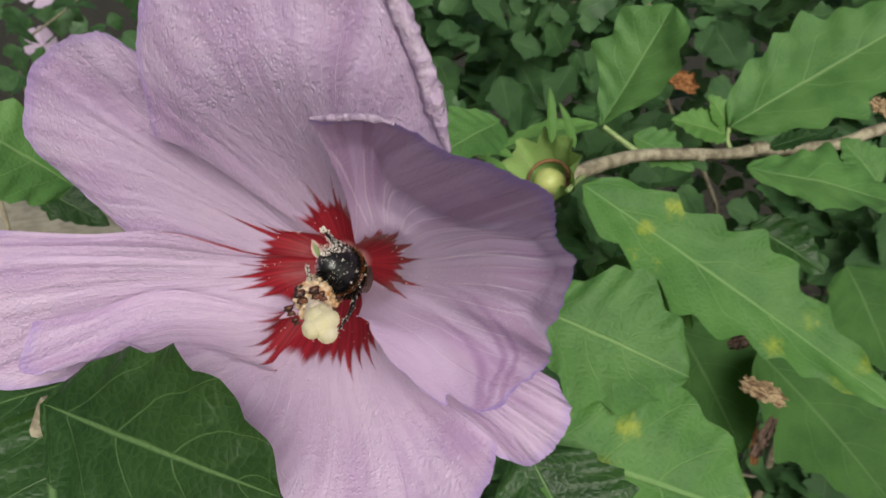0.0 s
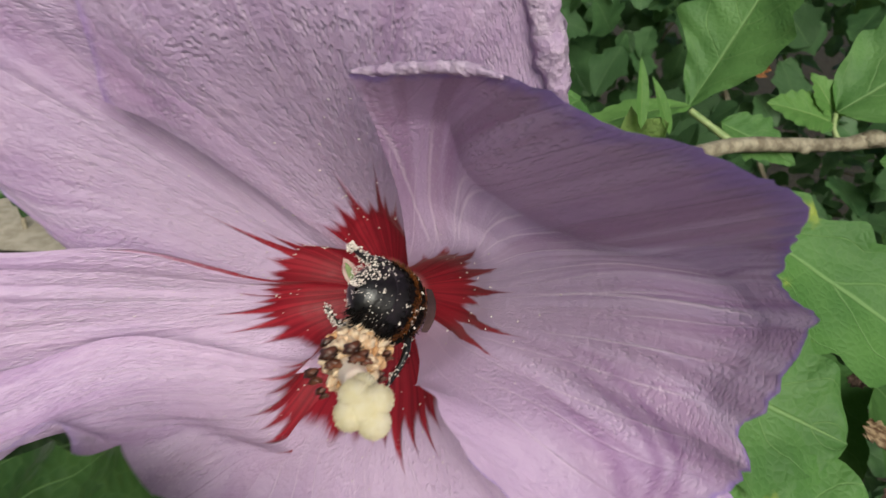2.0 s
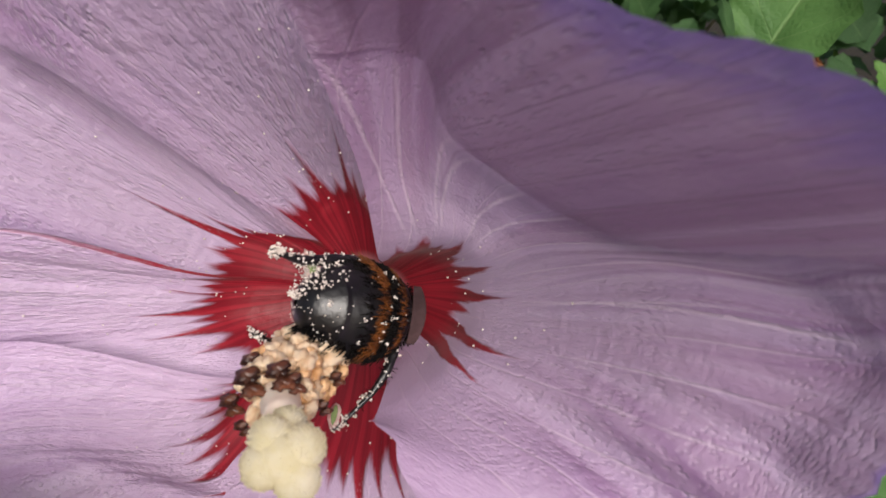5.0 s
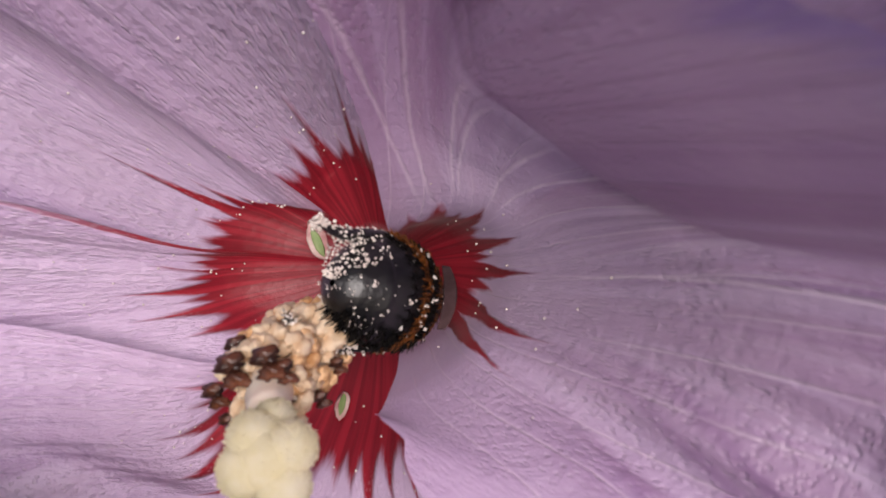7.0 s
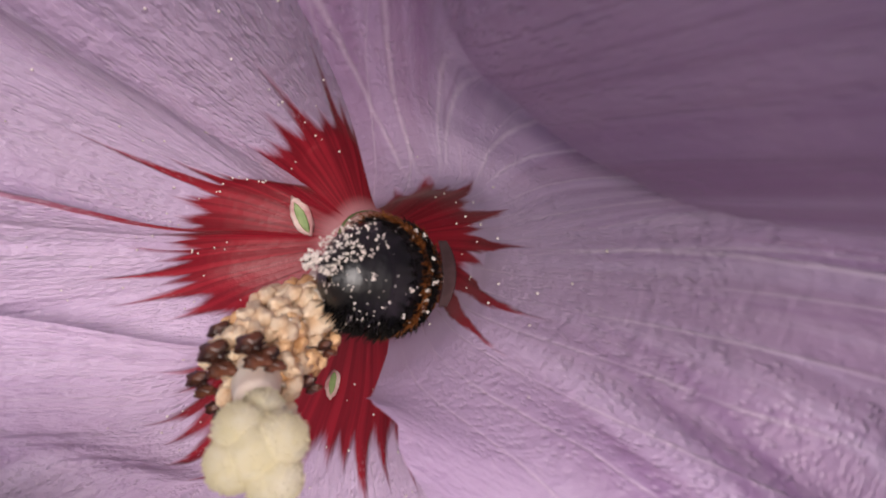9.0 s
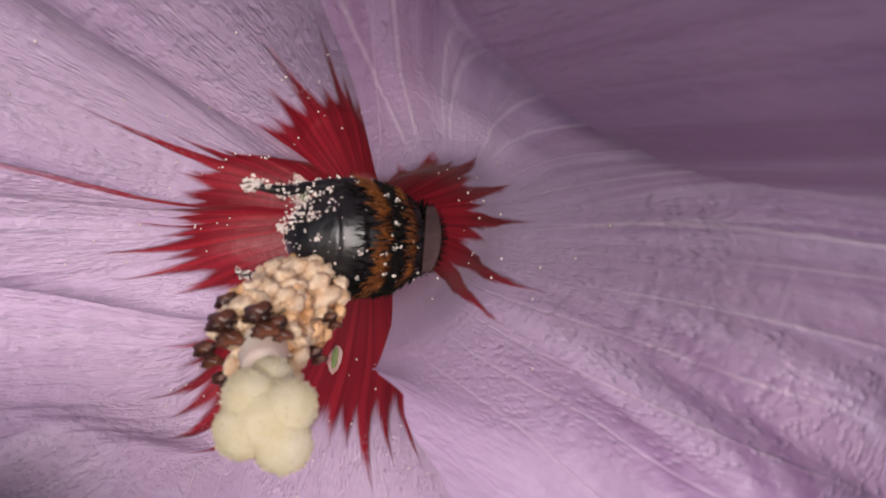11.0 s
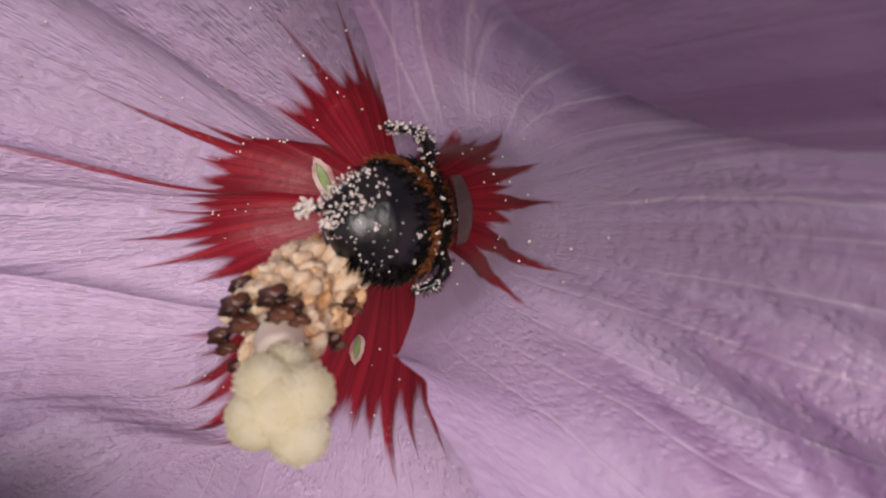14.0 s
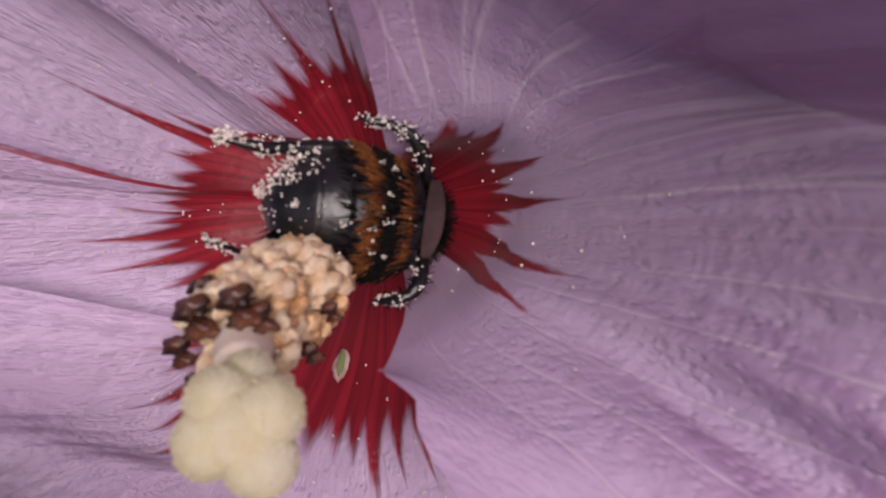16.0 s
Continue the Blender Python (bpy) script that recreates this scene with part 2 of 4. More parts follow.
def leaf_material(name, dark, light, vein, spots=0.0, seed=0.0, gloss=0.55):
    n = Nodes(name)
    uv = n.coords("UV")
    u, v = xyz(n, uv)
    info = n.tree.nodes.new("ShaderNodeObjectInfo").outputs["Random"]
    side = n.math("ABSOLUTE", u)
    big = n.noise(n.coords("Object"), 60.0, 4)
    cells = n.node("ShaderNodeTexVoronoi", Vector=n.coords("Object"), Scale=640.0)
    cells.feature = "DISTANCE_TO_EDGE"
    col = n.mix(n.ramp(big, 0.3, 0.7), dark, light)
    col = n.mix(n.math("MULTIPLY", info, 0.45), col, dark)
    col = n.mix(n.math("MULTIPLY", n.ramp(cells.outputs["Distance"], 0.10, 0.0), 0.10), col, vein)
    bend = n.math("ADD", v, n.math("MULTIPLY", n.math("SUBTRACT", big, 0.5), 0.05))
    saw = n.math("FRACT", n.math("MULTIPLY", n.math("SUBTRACT", bend, n.math("MULTIPLY", n.math("POWER", side, 1.3), 0.30)), 4.2))
    ribs = n.ramp(n.math("ABSOLUTE", n.math("SUBTRACT", saw, 0.5)), n.math("SUBTRACT", 0.036, n.math("MULTIPLY", side, 0.022)), 0.004)
    net = n.node("ShaderNodeTexVoronoi", Vector=n.mapped(n.coords("Object"), (1, 1, 1), (0.1 * seed, 0, 0)), Scale=190.0)
    net.feature = "DISTANCE_TO_EDGE"
    mesh = n.math("MULTIPLY", n.ramp(net.outputs["Distance"], 0.07, 0.01), n.ramp(n.noise(n.coords("Object"), 110.0, 2), 0.40, 0.62))
    mid = n.ramp(side, 0.045, 0.012)
    veins = n.math("MAXIMUM", n.math("MAXIMUM", n.math("MULTIPLY", ribs, 0.6), n.math("MULTIPLY", mesh, 0.12)), mid)
    col = n.mix(n.math("MULTIPLY", veins, 0.75), col, vein)
    if spots:
        dots = n.node("ShaderNodeTexVoronoi", Vector=n.mapped(n.coords("Object"), (1, 1, 1), (seed, seed, 0)), Scale=105.0)
        near = n.math("ADD", dots.outputs["Distance"], n.math("MULTIPLY", n.math("SUBTRACT", n.noise(n.coords("Object"), 480, 4), 0.5), 0.75))
        pick = n.math("GREATER_THAN", n.noise(n.mapped(dots.outputs["Position"], (1, 1, 1)), 75.0, 1), 0.50)
        spot = n.math("MULTIPLY", n.math("MULTIPLY", n.ramp(near, 0.40, 0.0), pick), spots)
        col = n.mix(spot, col, (0.30, 0.36, 0.05))
    n.bump(n.math("ADD", n.math("MULTIPLY", veins, -0.6), n.math("MULTIPLY", cells.outputs["Distance"], 0.6)), 0.5, 0.0009)
    n.set(Base_Color=col, Roughness=gloss)
    n.bsdf.inputs["Specular IOR Level"].default_value = 0.28
    return n.thin(n.mix(0.5, col, (0.22, 0.36, 0.03)), 0.25).mat


def plain_material(name, a, b, scale=200.0, rough=0.6, bump=0.4, dist=0.0004, spec=0.4, thin=0.0):
    n = Nodes(name)
    f = n.noise(n.coords("Object"), scale, 5, 0.6)
    col = n.mix(n.ramp(f, 0.35, 0.65), a, b)
    n.bump(n.noise(n.coords("Object"), scale * 3, 4), bump, dist)
    n.set(Base_Color=col, Roughness=rough)
    n.bsdf.inputs["Specular IOR Level"].default_value = spec
    return n.thin(col, thin).mat if thin else n.mat


PETAL_BACK = plain_material("petal_underside", (0.52, 0.38, 0.56), (0.68, 0.55, 0.70), 500, 0.55, 0.8, 0.0008, 0.3, 0.3)
LEAF = leaf_material("leaf_green", (0.060, 0.148, 0.038), (0.112, 0.235, 0.065), (0.20, 0.33, 0.12))
LEAF_SPOTTED = leaf_material("leaf_spotted", (0.058, 0.150, 0.035), (0.110, 0.24, 0.058), (0.20, 0.34, 0.12), 0.9, 0.3)
# leaf green darkened so that its colour carries the shade on these leaves
LEAF_SHADE_TONE = leaf_material("leaf_shade_tone", (0.014, 0.042, 0.011), (0.028, 0.072, 0.019), (0.14, 0.24, 0.09), 0, 0, 0.4)
# milder copy of the leaf green with the shade put into the colour
LEAF_SHADED = leaf_material("leaf_shaded", (0.030, 0.088, 0.018), (0.056, 0.135, 0.030), (0.10, 0.19, 0.06), 0, 0, 0.75)
LEAF_FRESH = leaf_material("leaf_fresh", (0.080, 0.185, 0.042), (0.132, 0.262, 0.068), (0.22, 0.34, 0.11))
LEAF_PALE = leaf_material("leaf_underside", (0.15, 0.22, 0.11), (0.22, 0.30, 0.16), (0.30, 0.38, 0.22), 0, 0, 0.6)
HEDGE = leaf_material("hedge_leaf", (0.028, 0.072, 0.026), (0.075, 0.155, 0.058), (0.11, 0.19, 0.08), 0, 0, 0.45)
BARK = plain_material("twig_bark", (0.16, 0.13, 0.09), (0.34, 0.30, 0.22), 260, 0.75, 0.8, 0.0008)


def dry_material(name, dark, light):
    """Dead leaf: pale fibres run along it between darker, broken stretches."""
    n = Nodes(name)
    at = n.coords("Object")
    fibres = n.noise(n.mapped(at, (90, 1300, 1300)), 1.0, 4)
    blotch = n.noise(at, 420, 4)
    col = n.mix(n.ramp(fibres, 0.36, 0.60), dark, light)
    col = n.mix(n.math("MULTIPLY", n.ramp(blotch, 0.50, 0.68), 0.55), col, dark)
    n.bump(n.math("ADD", fibres, n.math("MULTIPLY", blotch, 0.5)), 0.9, 0.0009)
    n.set(Base_Color=col, Roughness=0.85)
    n.bsdf.inputs["Specular IOR Level"].default_value = 0.25
    return n.thin(col, 0.12).mat


DRY = dry_material("dry_leaf", (0.13, 0.070, 0.040), (0.50, 0.37, 0.23))
DRY_RUST = dry_material("dry_leaf_rust", (0.15, 0.060, 0.022), (0.38, 0.175, 0.070))
DRY_DARK = dry_material("dry_leaf_dark", (0.030, 0.018, 0.014), (0.13, 0.085, 0.065))
SOIL = plain_material("garden_soil", (0.018, 0.016, 0.011), (0.06, 0.048, 0.032), 45.0, 0.95, 0.9, 0.02)
SAND = plain_material("sandy_path", (0.36, 0.31, 0.24), (0.52, 0.46, 0.38), 25.0, 0.95, 0.6, 0.006)
STALK = plain_material("petiole_green", (0.16, 0.24, 0.08), (0.27, 0.33, 0.14), 300, 0.5)
CREAM = plain_material("stigma_cream", (0.84, 0.78, 0.55), (0.93, 0.89, 0.77), 260, 0.8, 0.2, 0.0002, 0.15, 0.6)
COLUMN = plain_material("column_pink", (0.84, 0.68, 0.57), (0.93, 0.84, 0.73), 300, 0.55, 0.3, 0.0003, 0.4, 0.3)
ANTHER = plain_material("anther_cream", (0.78, 0.55, 0.34), (0.93, 0.77, 0.57), 900, 0.5, 0.5, 0.0003, 0.4, 0.35)
ANTHER_TAN = plain_material("anther_tan", (0.46, 0.23, 0.09), (0.74, 0.47, 0.25), 700, 0.42, 0.5, 0.0003, 0.5)
ANTHER_BROWN = plain_material("anther_brown", (0.012, 0.004, 0.004), (0.13, 0.042, 0.02), 420, 0.35, 0.5, 0.0003, 0.5)
POLLEN = plain_material("pollen", (0.58, 0.50, 0.45), (0.76, 0.70, 0.64), 900, 0.7, 0.2, 0.0002, 0.3)
CUTICLE = plain_material("bee_black", (0.004, 0.004, 0.005), (0.010, 0.009, 0.010), 500, 0.30, 0.25, 0.0003, 0.5)
FUR_BLACK = plain_material("bee_black_hair", (0.004, 0.0035, 0.0035), (0.010, 0.008, 0.007), 500, 0.7, 0.0, 0.0002, 0.12)
FUR_RUST = plain_material("bee_rust_hair", (0.08, 0.022, 0.004), (0.22, 0.068, 0.010), 600, 0.55, 0.0, 0.0002, 0.3)
WING = plain_material("bee_wing", (0.03, 0.017, 0.018), (0.07, 0.04, 0.042), 250, 0.75, 0.2, 0.0002, 0.08, 0.0)
CALYX = leaf_material("calyx_green", (0.20, 0.32, 0.09), (0.30, 0.42, 0.15), (0.38, 0.48, 0.22), 0, 0, 0.6)
CLAW = plain_material("petal_claw", (0.50, 0.22, 0.22), (0.78, 0.62, 0.56), 300, 0.6, 0.3, 0.0003, 0.3, 0.3)
POD = plain_material("seed_pod", (0.30, 0.34, 0.10), (0.42, 0.44, 0.16), 200, 0.5)
POD_BROWN = plain_material("pod_inside", (0.10, 0.045, 0.02), (0.22, 0.11, 0.05), 300, 0.8)


# ---- ground ----
def ground():
    n, size = 90, 60.0
    verts, uv = [], []
    for i in range(n):
        for j in range(n):
            a, b = (i / (n - 1) * 2 - 1), (j / (n - 1) * 2 - 1)
            x, y = size * a * abs(a) ** 1.6, size * b * abs(b) ** 1.6
            z = 0.03 * noise.noise(Vector((x * 1.3, y * 1.3, 0))) + 0.012 * noise.noise(Vector((x * 7, y * 7, 4)))
            verts.append((x, y, z))
            uv.append((a, b))
    ob = part("ground", mesh_of("ground", verts, sheet_faces(n, n), uv), SOIL)
    tagged(ob, "dark garden soil under the shrubs", "ground", kind="structure")


# ---- leaves ----
def leaf_sheet(length, width, bend=0.15, fold=0.18, wave=0.05, teeth=7, lobe=0.25, seed=0.0, rows=40, cols=17, broad=0.38, tooth=0.12):
    """A lobed, toothed leaf blade: stalk end at the origin, midrib along +x, face to +z."""
    verts, uv = [], []
    for i in range(rows):
        s = i / (rows - 1)
        body = math.sin(math.pi * min(1, s) ** (math.log(0.5) / math.log(broad))) ** 0.75 if 0 < s < 1 else 0.0
        for j in range(cols):
            c = j / (cols - 1) * 2 - 1
            k = 1 if c > 0 else -1
            saw = abs(2 * ((s * teeth + 0.17 * k + 0.3 * noise.noise(Vector((s * 3, k, seed)))) % 1.0) - 1)
            lobes = lobe * math.exp(-((s - 0.42 - 0.03 * k) / 0.10) ** 2) + 0.12 * lobe * math.sin(s * 11 + k + seed)
            w = width * 0.5 * body * (1 + lobes) * (1 - tooth * saw * (0.3 + body))
            y = c * w
            x = s * length + 0.10 * length * abs(c) * body * (0.5 - 0.2 * saw)
            z = -bend * length * s * s + fold * abs(y) - 0.25 * fold * y * y / max(width, 1e-6)
            z += wave * width * noise.noise(Vector((s * 3.2, c * 1.4, seed))) * (0.3 + abs(c))
            z += 0.02 * width * math.sin(s * 6 * 6.28 - abs(c) * 4) * abs(c)
            verts.append((x, y, z))
            uv.append((c, s))
    return mesh_of("leaf", verts, sheet_faces(rows, cols), uv)


def leaf(parent, base, tip, width, face=(0, -1, 0.3), mat=None, **shape):
    """A leaf blade from base to tip (centimetres from the first eye), its face turned towards `face`."""
    a, b = here(*base), here(*tip)
    turn = FIRST.to_3x3()
    me = leaf_sheet((b - a).length, width * CM, **shape)
    ob = part("leaf", me, mat or LEAF, parent)
    ob.matrix_basis = axes_pose(a, b - a, turn @ Vector(face))
    return ob


def stalk(parent, name, points, radii, mat, steps=14, bumps=0.0):
    pts = [here(*p) for p in points]
    v, f = tube(pts, [r * CM for r in radii], 8, steps, bumps)
    return part(name, mesh_of(name, v, f), mat, parent)


# ---- the hibiscus branch ----
LEAVES = [
    ((3.8, 19.8, 1.75), (11.7, 18.0, -4.0), 2.85, LEAF_SPOTTED, (0, -1, 0.35), dict(bend=0.05, lobe=0.35, teeth=8, seed=1.0, broad=0.33, tooth=0.24, rows=70)),
    ((2.0, 17.2, -1.3), (5.6, 16.3, -2.8), 3.5, LEAF, (0, -1, 0.3), dict(bend=0.1, lobe=0.2, seed=2.0, broad=0.50, teeth=4, tooth=0.17)),
    ((1.6, 16.2, -4.2), (6.8, 15.4, -5.6), 4.5, LEAF_SPOTTED, (0, -1, 0.5), dict(bend=0.12, lobe=0.04, teeth=4, seed=3.0, broad=0.52)),
    ((1.8, 15.6, -4.3), (3.2, 14.5, -7.0), 3.0, LEAF_SHADE_TONE, (0, -1, 0.5), dict(bend=0.1, seed=4.0)),
    ((5.4, 25.0, 4.2), (7.7, 24.0, 7.9), 3.2, LEAF, (-0.45, -1, 0.3), dict(bend=-0.10, fold=0.35, lobe=0.25, teeth=3, seed=5.0, broad=0.60, tooth=0.2)),
    ((10.6, 27.0, 4.5), (17.7, 25.5, 8.9), 4.3, LEAF, (0, -1, 0.6), dict(bend=0.05, lobe=0.2, seed=6.0, teeth=7, tooth=0.16)),
    ((10.6, 27.0, 4.2), (8.5, 26.5, 4.9), 1.6, LEAF_FRESH, (0, -1, 0.6), dict(seed=7.0, lobe=0.1)),
    ((10.8, 27.2, 4.3), (10.0, 27.0, 5.8), 1.2, LEAF_FRESH, (0.2, -1, 0.4), dict(seed=8.0, lobe=0.1)),
    ((9.3, 22.3, 2.5), (14.0, 21.4, 1.5), 2.7, LEAF, (0, -0.8, 0.8), dict(bend=0.08, lobe=0.35, teeth=5, seed=9.0, broad=0.45, tooth=0.18)),
    ((10.4, 23.2, 3.2), (11.6, 22.6, 3.7), 0.8, LEAF_SHADE_TONE, (0, -1, 0.8), dict(seed=10.0, lobe=0.05)),
    ((4.9, 23.0, 3.95), (1.4, 22.2, 3.6), 1.1, LEAF_FRESH, (0, -0.7, 0.9), dict(bend=0.25, seed=11.0, lobe=0.1)),
    ((1.5, 19.5, 3.4), (-0.1, 17.6, 2.4), 1.7, LEAF, (0.1, -1, 0.5), dict(bend=0.1, seed=12.0, lobe=0.2)),
    ((-9.9, 19.5, 1.7), (-11.5, 17.0, 3.3), 2.7, LEAF, (0.2, -1, 0.4), dict(bend=0.1, seed=13.0)),
    ((-6.2, 11.3, -2.4), (-2.2, 9.3, -3.2), 2.9, LEAF_SHADE_TONE, (0.1, -1, 0.12), dict(bend=0.06, fold=0.1, lobe=0.04, seed=14.0, broad=0.45, teeth=5)),
    ((-6.6, 12.3, -2.7), (-5.7, 10.6, -5.4), 3.7, LEAF_SHADE_TONE, (0.1, -1, 0.6), dict(bend=0.06, lobe=0.3, seed=15.0)),
    ((-6.7, 13.2, -2.5), (-7.5, 12.6, -3.0), 0.4, LEAF_PALE, (0, -1, 0.3), dict(seed=16.0, lobe=0.0)),
    ((5.4, 20.8, -0.4), (7.0, 20.0, -2.0), 1.3, LEAF_FRESH, (0.3, -1, 0.3), dict(bend=0.2, seed=17.0, lobe=0.1)),
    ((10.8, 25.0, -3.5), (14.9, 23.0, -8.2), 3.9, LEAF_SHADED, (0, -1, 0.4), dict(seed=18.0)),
    ((9.5, 22.5, 0.7), (11.4, 21.5, -0.5), 1.9, LEAF_SHADE_TONE, (0, -1, 0.6), dict(seed=19.0)),
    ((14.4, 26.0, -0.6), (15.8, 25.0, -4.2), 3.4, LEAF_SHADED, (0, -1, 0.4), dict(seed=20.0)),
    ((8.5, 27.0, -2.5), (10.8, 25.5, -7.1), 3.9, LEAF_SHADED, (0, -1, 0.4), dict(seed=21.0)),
    ((6.9, 26.5, 4.1), (9.1, 26.0, 3.0), 1.6, LEAF, (0, -1, 0.6), dict(seed=23.0)),
    ((14.4, 24.0, 2.1), (13.3, 24.0, 3.7), 1.7, LEAF, (0, -1, 0.5), dict(seed=24.0)),
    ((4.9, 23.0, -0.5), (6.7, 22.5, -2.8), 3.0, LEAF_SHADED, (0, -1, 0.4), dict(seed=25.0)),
    ((-5.3, 13.0, -2.0), (-8.8, 12.6, -2.9), 1.7, LEAF_SHADE_TONE, (0, -1, 0.3), dict(seed=27.0)),
    ((-13.5, 24.0, 2.1), (-11.1, 24.0, 0.9), 1.3, LEAF_SHADE_TONE, (0, -1, 0.4), dict(seed=26.0)),
]


def hibiscus_branch():
    thing = new("hibiscus_branch")
    tagged(thing, "woody hibiscus branch with lobed green leaves", "branch")
    stalk(thing, "stem", [(3.4, 21.5, 1.9), (4.3, 22.5, 2.4), (6.7, 25.0, 3.2), (10.5, 26.8, 3.5), (11.8, 27.2, 3.7), (15.1, 28.0, 4.0), (18.4, 29.0, 4.9), (30, 34, 6)],
          [0.20, 0.24, 0.23, 0.22, 0.26, 0.24, 0.26, 0.3], BARK, 60, 0.25)
    for pts, r in (([(6.7, 25.0, 3.3), (6.1, 25.0, 3.75), (5.5, 25.0, 4.2)], 0.10), ([(10.6, 26.8, 3.6), (10.5, 26.9, 4.0), (10.6, 27.0, 4.5)], 0.08),
                   ([(4.4, 22.6, 2.3), (3.8, 21.0, 1.9), (3.4, 19.8, 1.6)], 0.08)):
        stalk(thing, "petiole", pts, [r * 1.2, r, r], STALK)
    for p, r, k in (((11.75, 27.0, 3.75), 0.30, 1.0), ((9.3, 26.2, 3.3), 0.17, 2.0), ((6.7, 24.9, 3.2), 0.24, 3.0)):
        part("bud_node", mesh_of("bud_node", *blob(r * CM, (1.3, 0.9, 0.9), 0.35, k, 2, 2.2)), BARK, thing, m=Matrix.Translation(here(*p)))
    # the woody stems that carry it, down to the soil
    for top, low, r in (((30, 34, 6), (0.36, 0.44), 0.32), ((-6.3, 11.6, -2.45), (-0.24, 0.20), 0.14)):
        a = here(*top)
        b = Vector((low[0], low[1], -0.02))
        mid = a.lerp(b, 0.35) + Vector((0.10 * (1 if top[0] > 0 else -1), 0.05, 0.10 if top[0] > 0 else -0.02))
        v, f = tube([a, mid, a.lerp(b, 0.7) + Vector((0.03, 0.03, 0)), b], [r * CM, 1.5 * r * CM, 2.2 * r * CM, 3 * r * CM], 8, 24, 0.2)
        part("woody_stem", mesh_of("woody_stem", v, f), BARK, thing)
    for row in LEAVES:
        base, tip, width, mat, face, shape = row
        leaf(thing, base, tip, width, face, mat, **shape)


def seed_capsule():
    """An open calyx with a ripening capsule in it, and its thin bracts."""
    thing = new("seed_capsule")
    thing.matrix_basis = axes_pose(here(3.0, 21.2, 2.15), FIRST.to_3x3() @ Vector((-0.35, -0.8, 0.35)), FIRST.to_3x3() @ Vector((0, 0, 1)))
    tagged(thing, "open green calyx round a yellow-green seed capsule", "seed capsule")
    cols, rows = 41, 9
    verts, uv = [], []
    for i in range(rows):
        s = i / (rows - 1)
        for j in range(cols):
            a = 2 * math.pi * j / (cols - 1)
            lobes = abs(math.cos(2.5 * a)) ** 0.6
            r = (0.25 + 0.80 * s**0.6 + 0.16 * s * s * math.sin(9 * a) + 0.05 * s * math.sin(17 * a)) * CM
            x = (-0.9 + (1.25 + 0.35 * lobes) * s + 0.05 * s * math.sin(13 * a)) * CM
            verts.append((x, r * math.cos(a), r * math.sin(a)))
            uv.append((math.sin(a * 2.5), s))
    part("calyx", mesh_of("calyx", verts, sheet_faces(rows, cols), uv), CALYX, thing, "pale green ruffled calyx")
    part("capsule", mesh_of("capsule", *blob(0.52 * CM, (1.1, 0.9, 0.9), 0.08, 2, 3)), POD, thing, "yellow-green capsule", Matrix.Translation((-0.3 * CM, 0.05 * CM, -0.15 * CM)))
    ring = [(-0.25 * CM, 0.62 * CM * math.cos(a), 0.62 * CM * math.sin(a)) for a in np.linspace(0, 2 * math.pi, 25)]
    v, f = tube(ring, [0.055 * CM] * 25, 6, 0, 0.4)
    part("withered_ring", mesh_of("withered_ring", v, f), POD_BROWN, thing, "withered brown ring")
    inv = thing.matrix_basis.inverted()
    for base, tip in (((3.1, 20.8, 3.0), (3.05, 20.3, 4.5)), ((3.8, 21.0, 2.9), (3.35, 20.4, 4.1)), ((2.0, 20.6, 2.6), (0.9, 20.0, 3.0)), ((1.8, 20.6, 2.2), (1.0, 20.0, 2.6))):
        a, b = here(*base), here(*tip)
        me = leaf_sheet((b - a).length, 0.32 * CM, 0.12, 0.4, 0.0, 1, 0.0, 1.0, 14, 5)
        part("bract", me, LEAF_FRESH, thing, m=inv @ axes_pose(a, b - a, FIRST.to_3x3() @ Vector((0.2, -1, 0.3))))


def dry_leaf(base, tip, width, seed, mat):
    """A crumpled scrap of a dead leaf with a torn outline."""
    a, b = here(*base), here(*tip)
    verts, uv = [], []
    rows, cols = 40, 21
    ln = (b - a).length
    for i in range(rows):
        s = i / (rows - 1)
        for j in range(cols):
            c = j / (cols - 1) * 2 - 1
            torn = noise.noise(Vector((s * 5, 3 * round(c + 0.01), seed))) + 0.6 * noise.noise(Vector((s * 14, 3 * round(c + 0.01), seed + 4)))
            w = width * CM * 0.5 * (0.30 + 0.75 * math.sin(math.pi * min(1, 0.12 + 0.83 * s)) ** 0.7) * (1 + 0.55 * torn * abs(c))
            ragged = s * ln + 0.16 * ln * noise.noise(Vector((c * 3.4, seed, 7))) * (2 * s - 1) ** 2
            crumple = noise.noise(Vector((s * 4, c * 2.2, seed))) + 0.45 * noise.noise(Vector((s * 10, c * 5, seed + 2)))
            roll = 1.5 * c + 0.5 * (s - 0.5)
            verts.append((ragged, w * math.sin(roll), w * (0.45 * (1 - math.cos(roll)) + 0.55 * crumple)))
            uv.append((c, s))
    ob = part("dry_leaf", mesh_of("dry_leaf", verts, sheet_faces(rows, cols), uv), mat)
    ob.matrix_basis = axes_pose(a, b - a, FIRST.to_3x3() @ Vector((0, -1, 0.3)))
    tagged(ob, "curled brown dead plant scrap caught among the twigs", "dead leaf", "dead leaves")


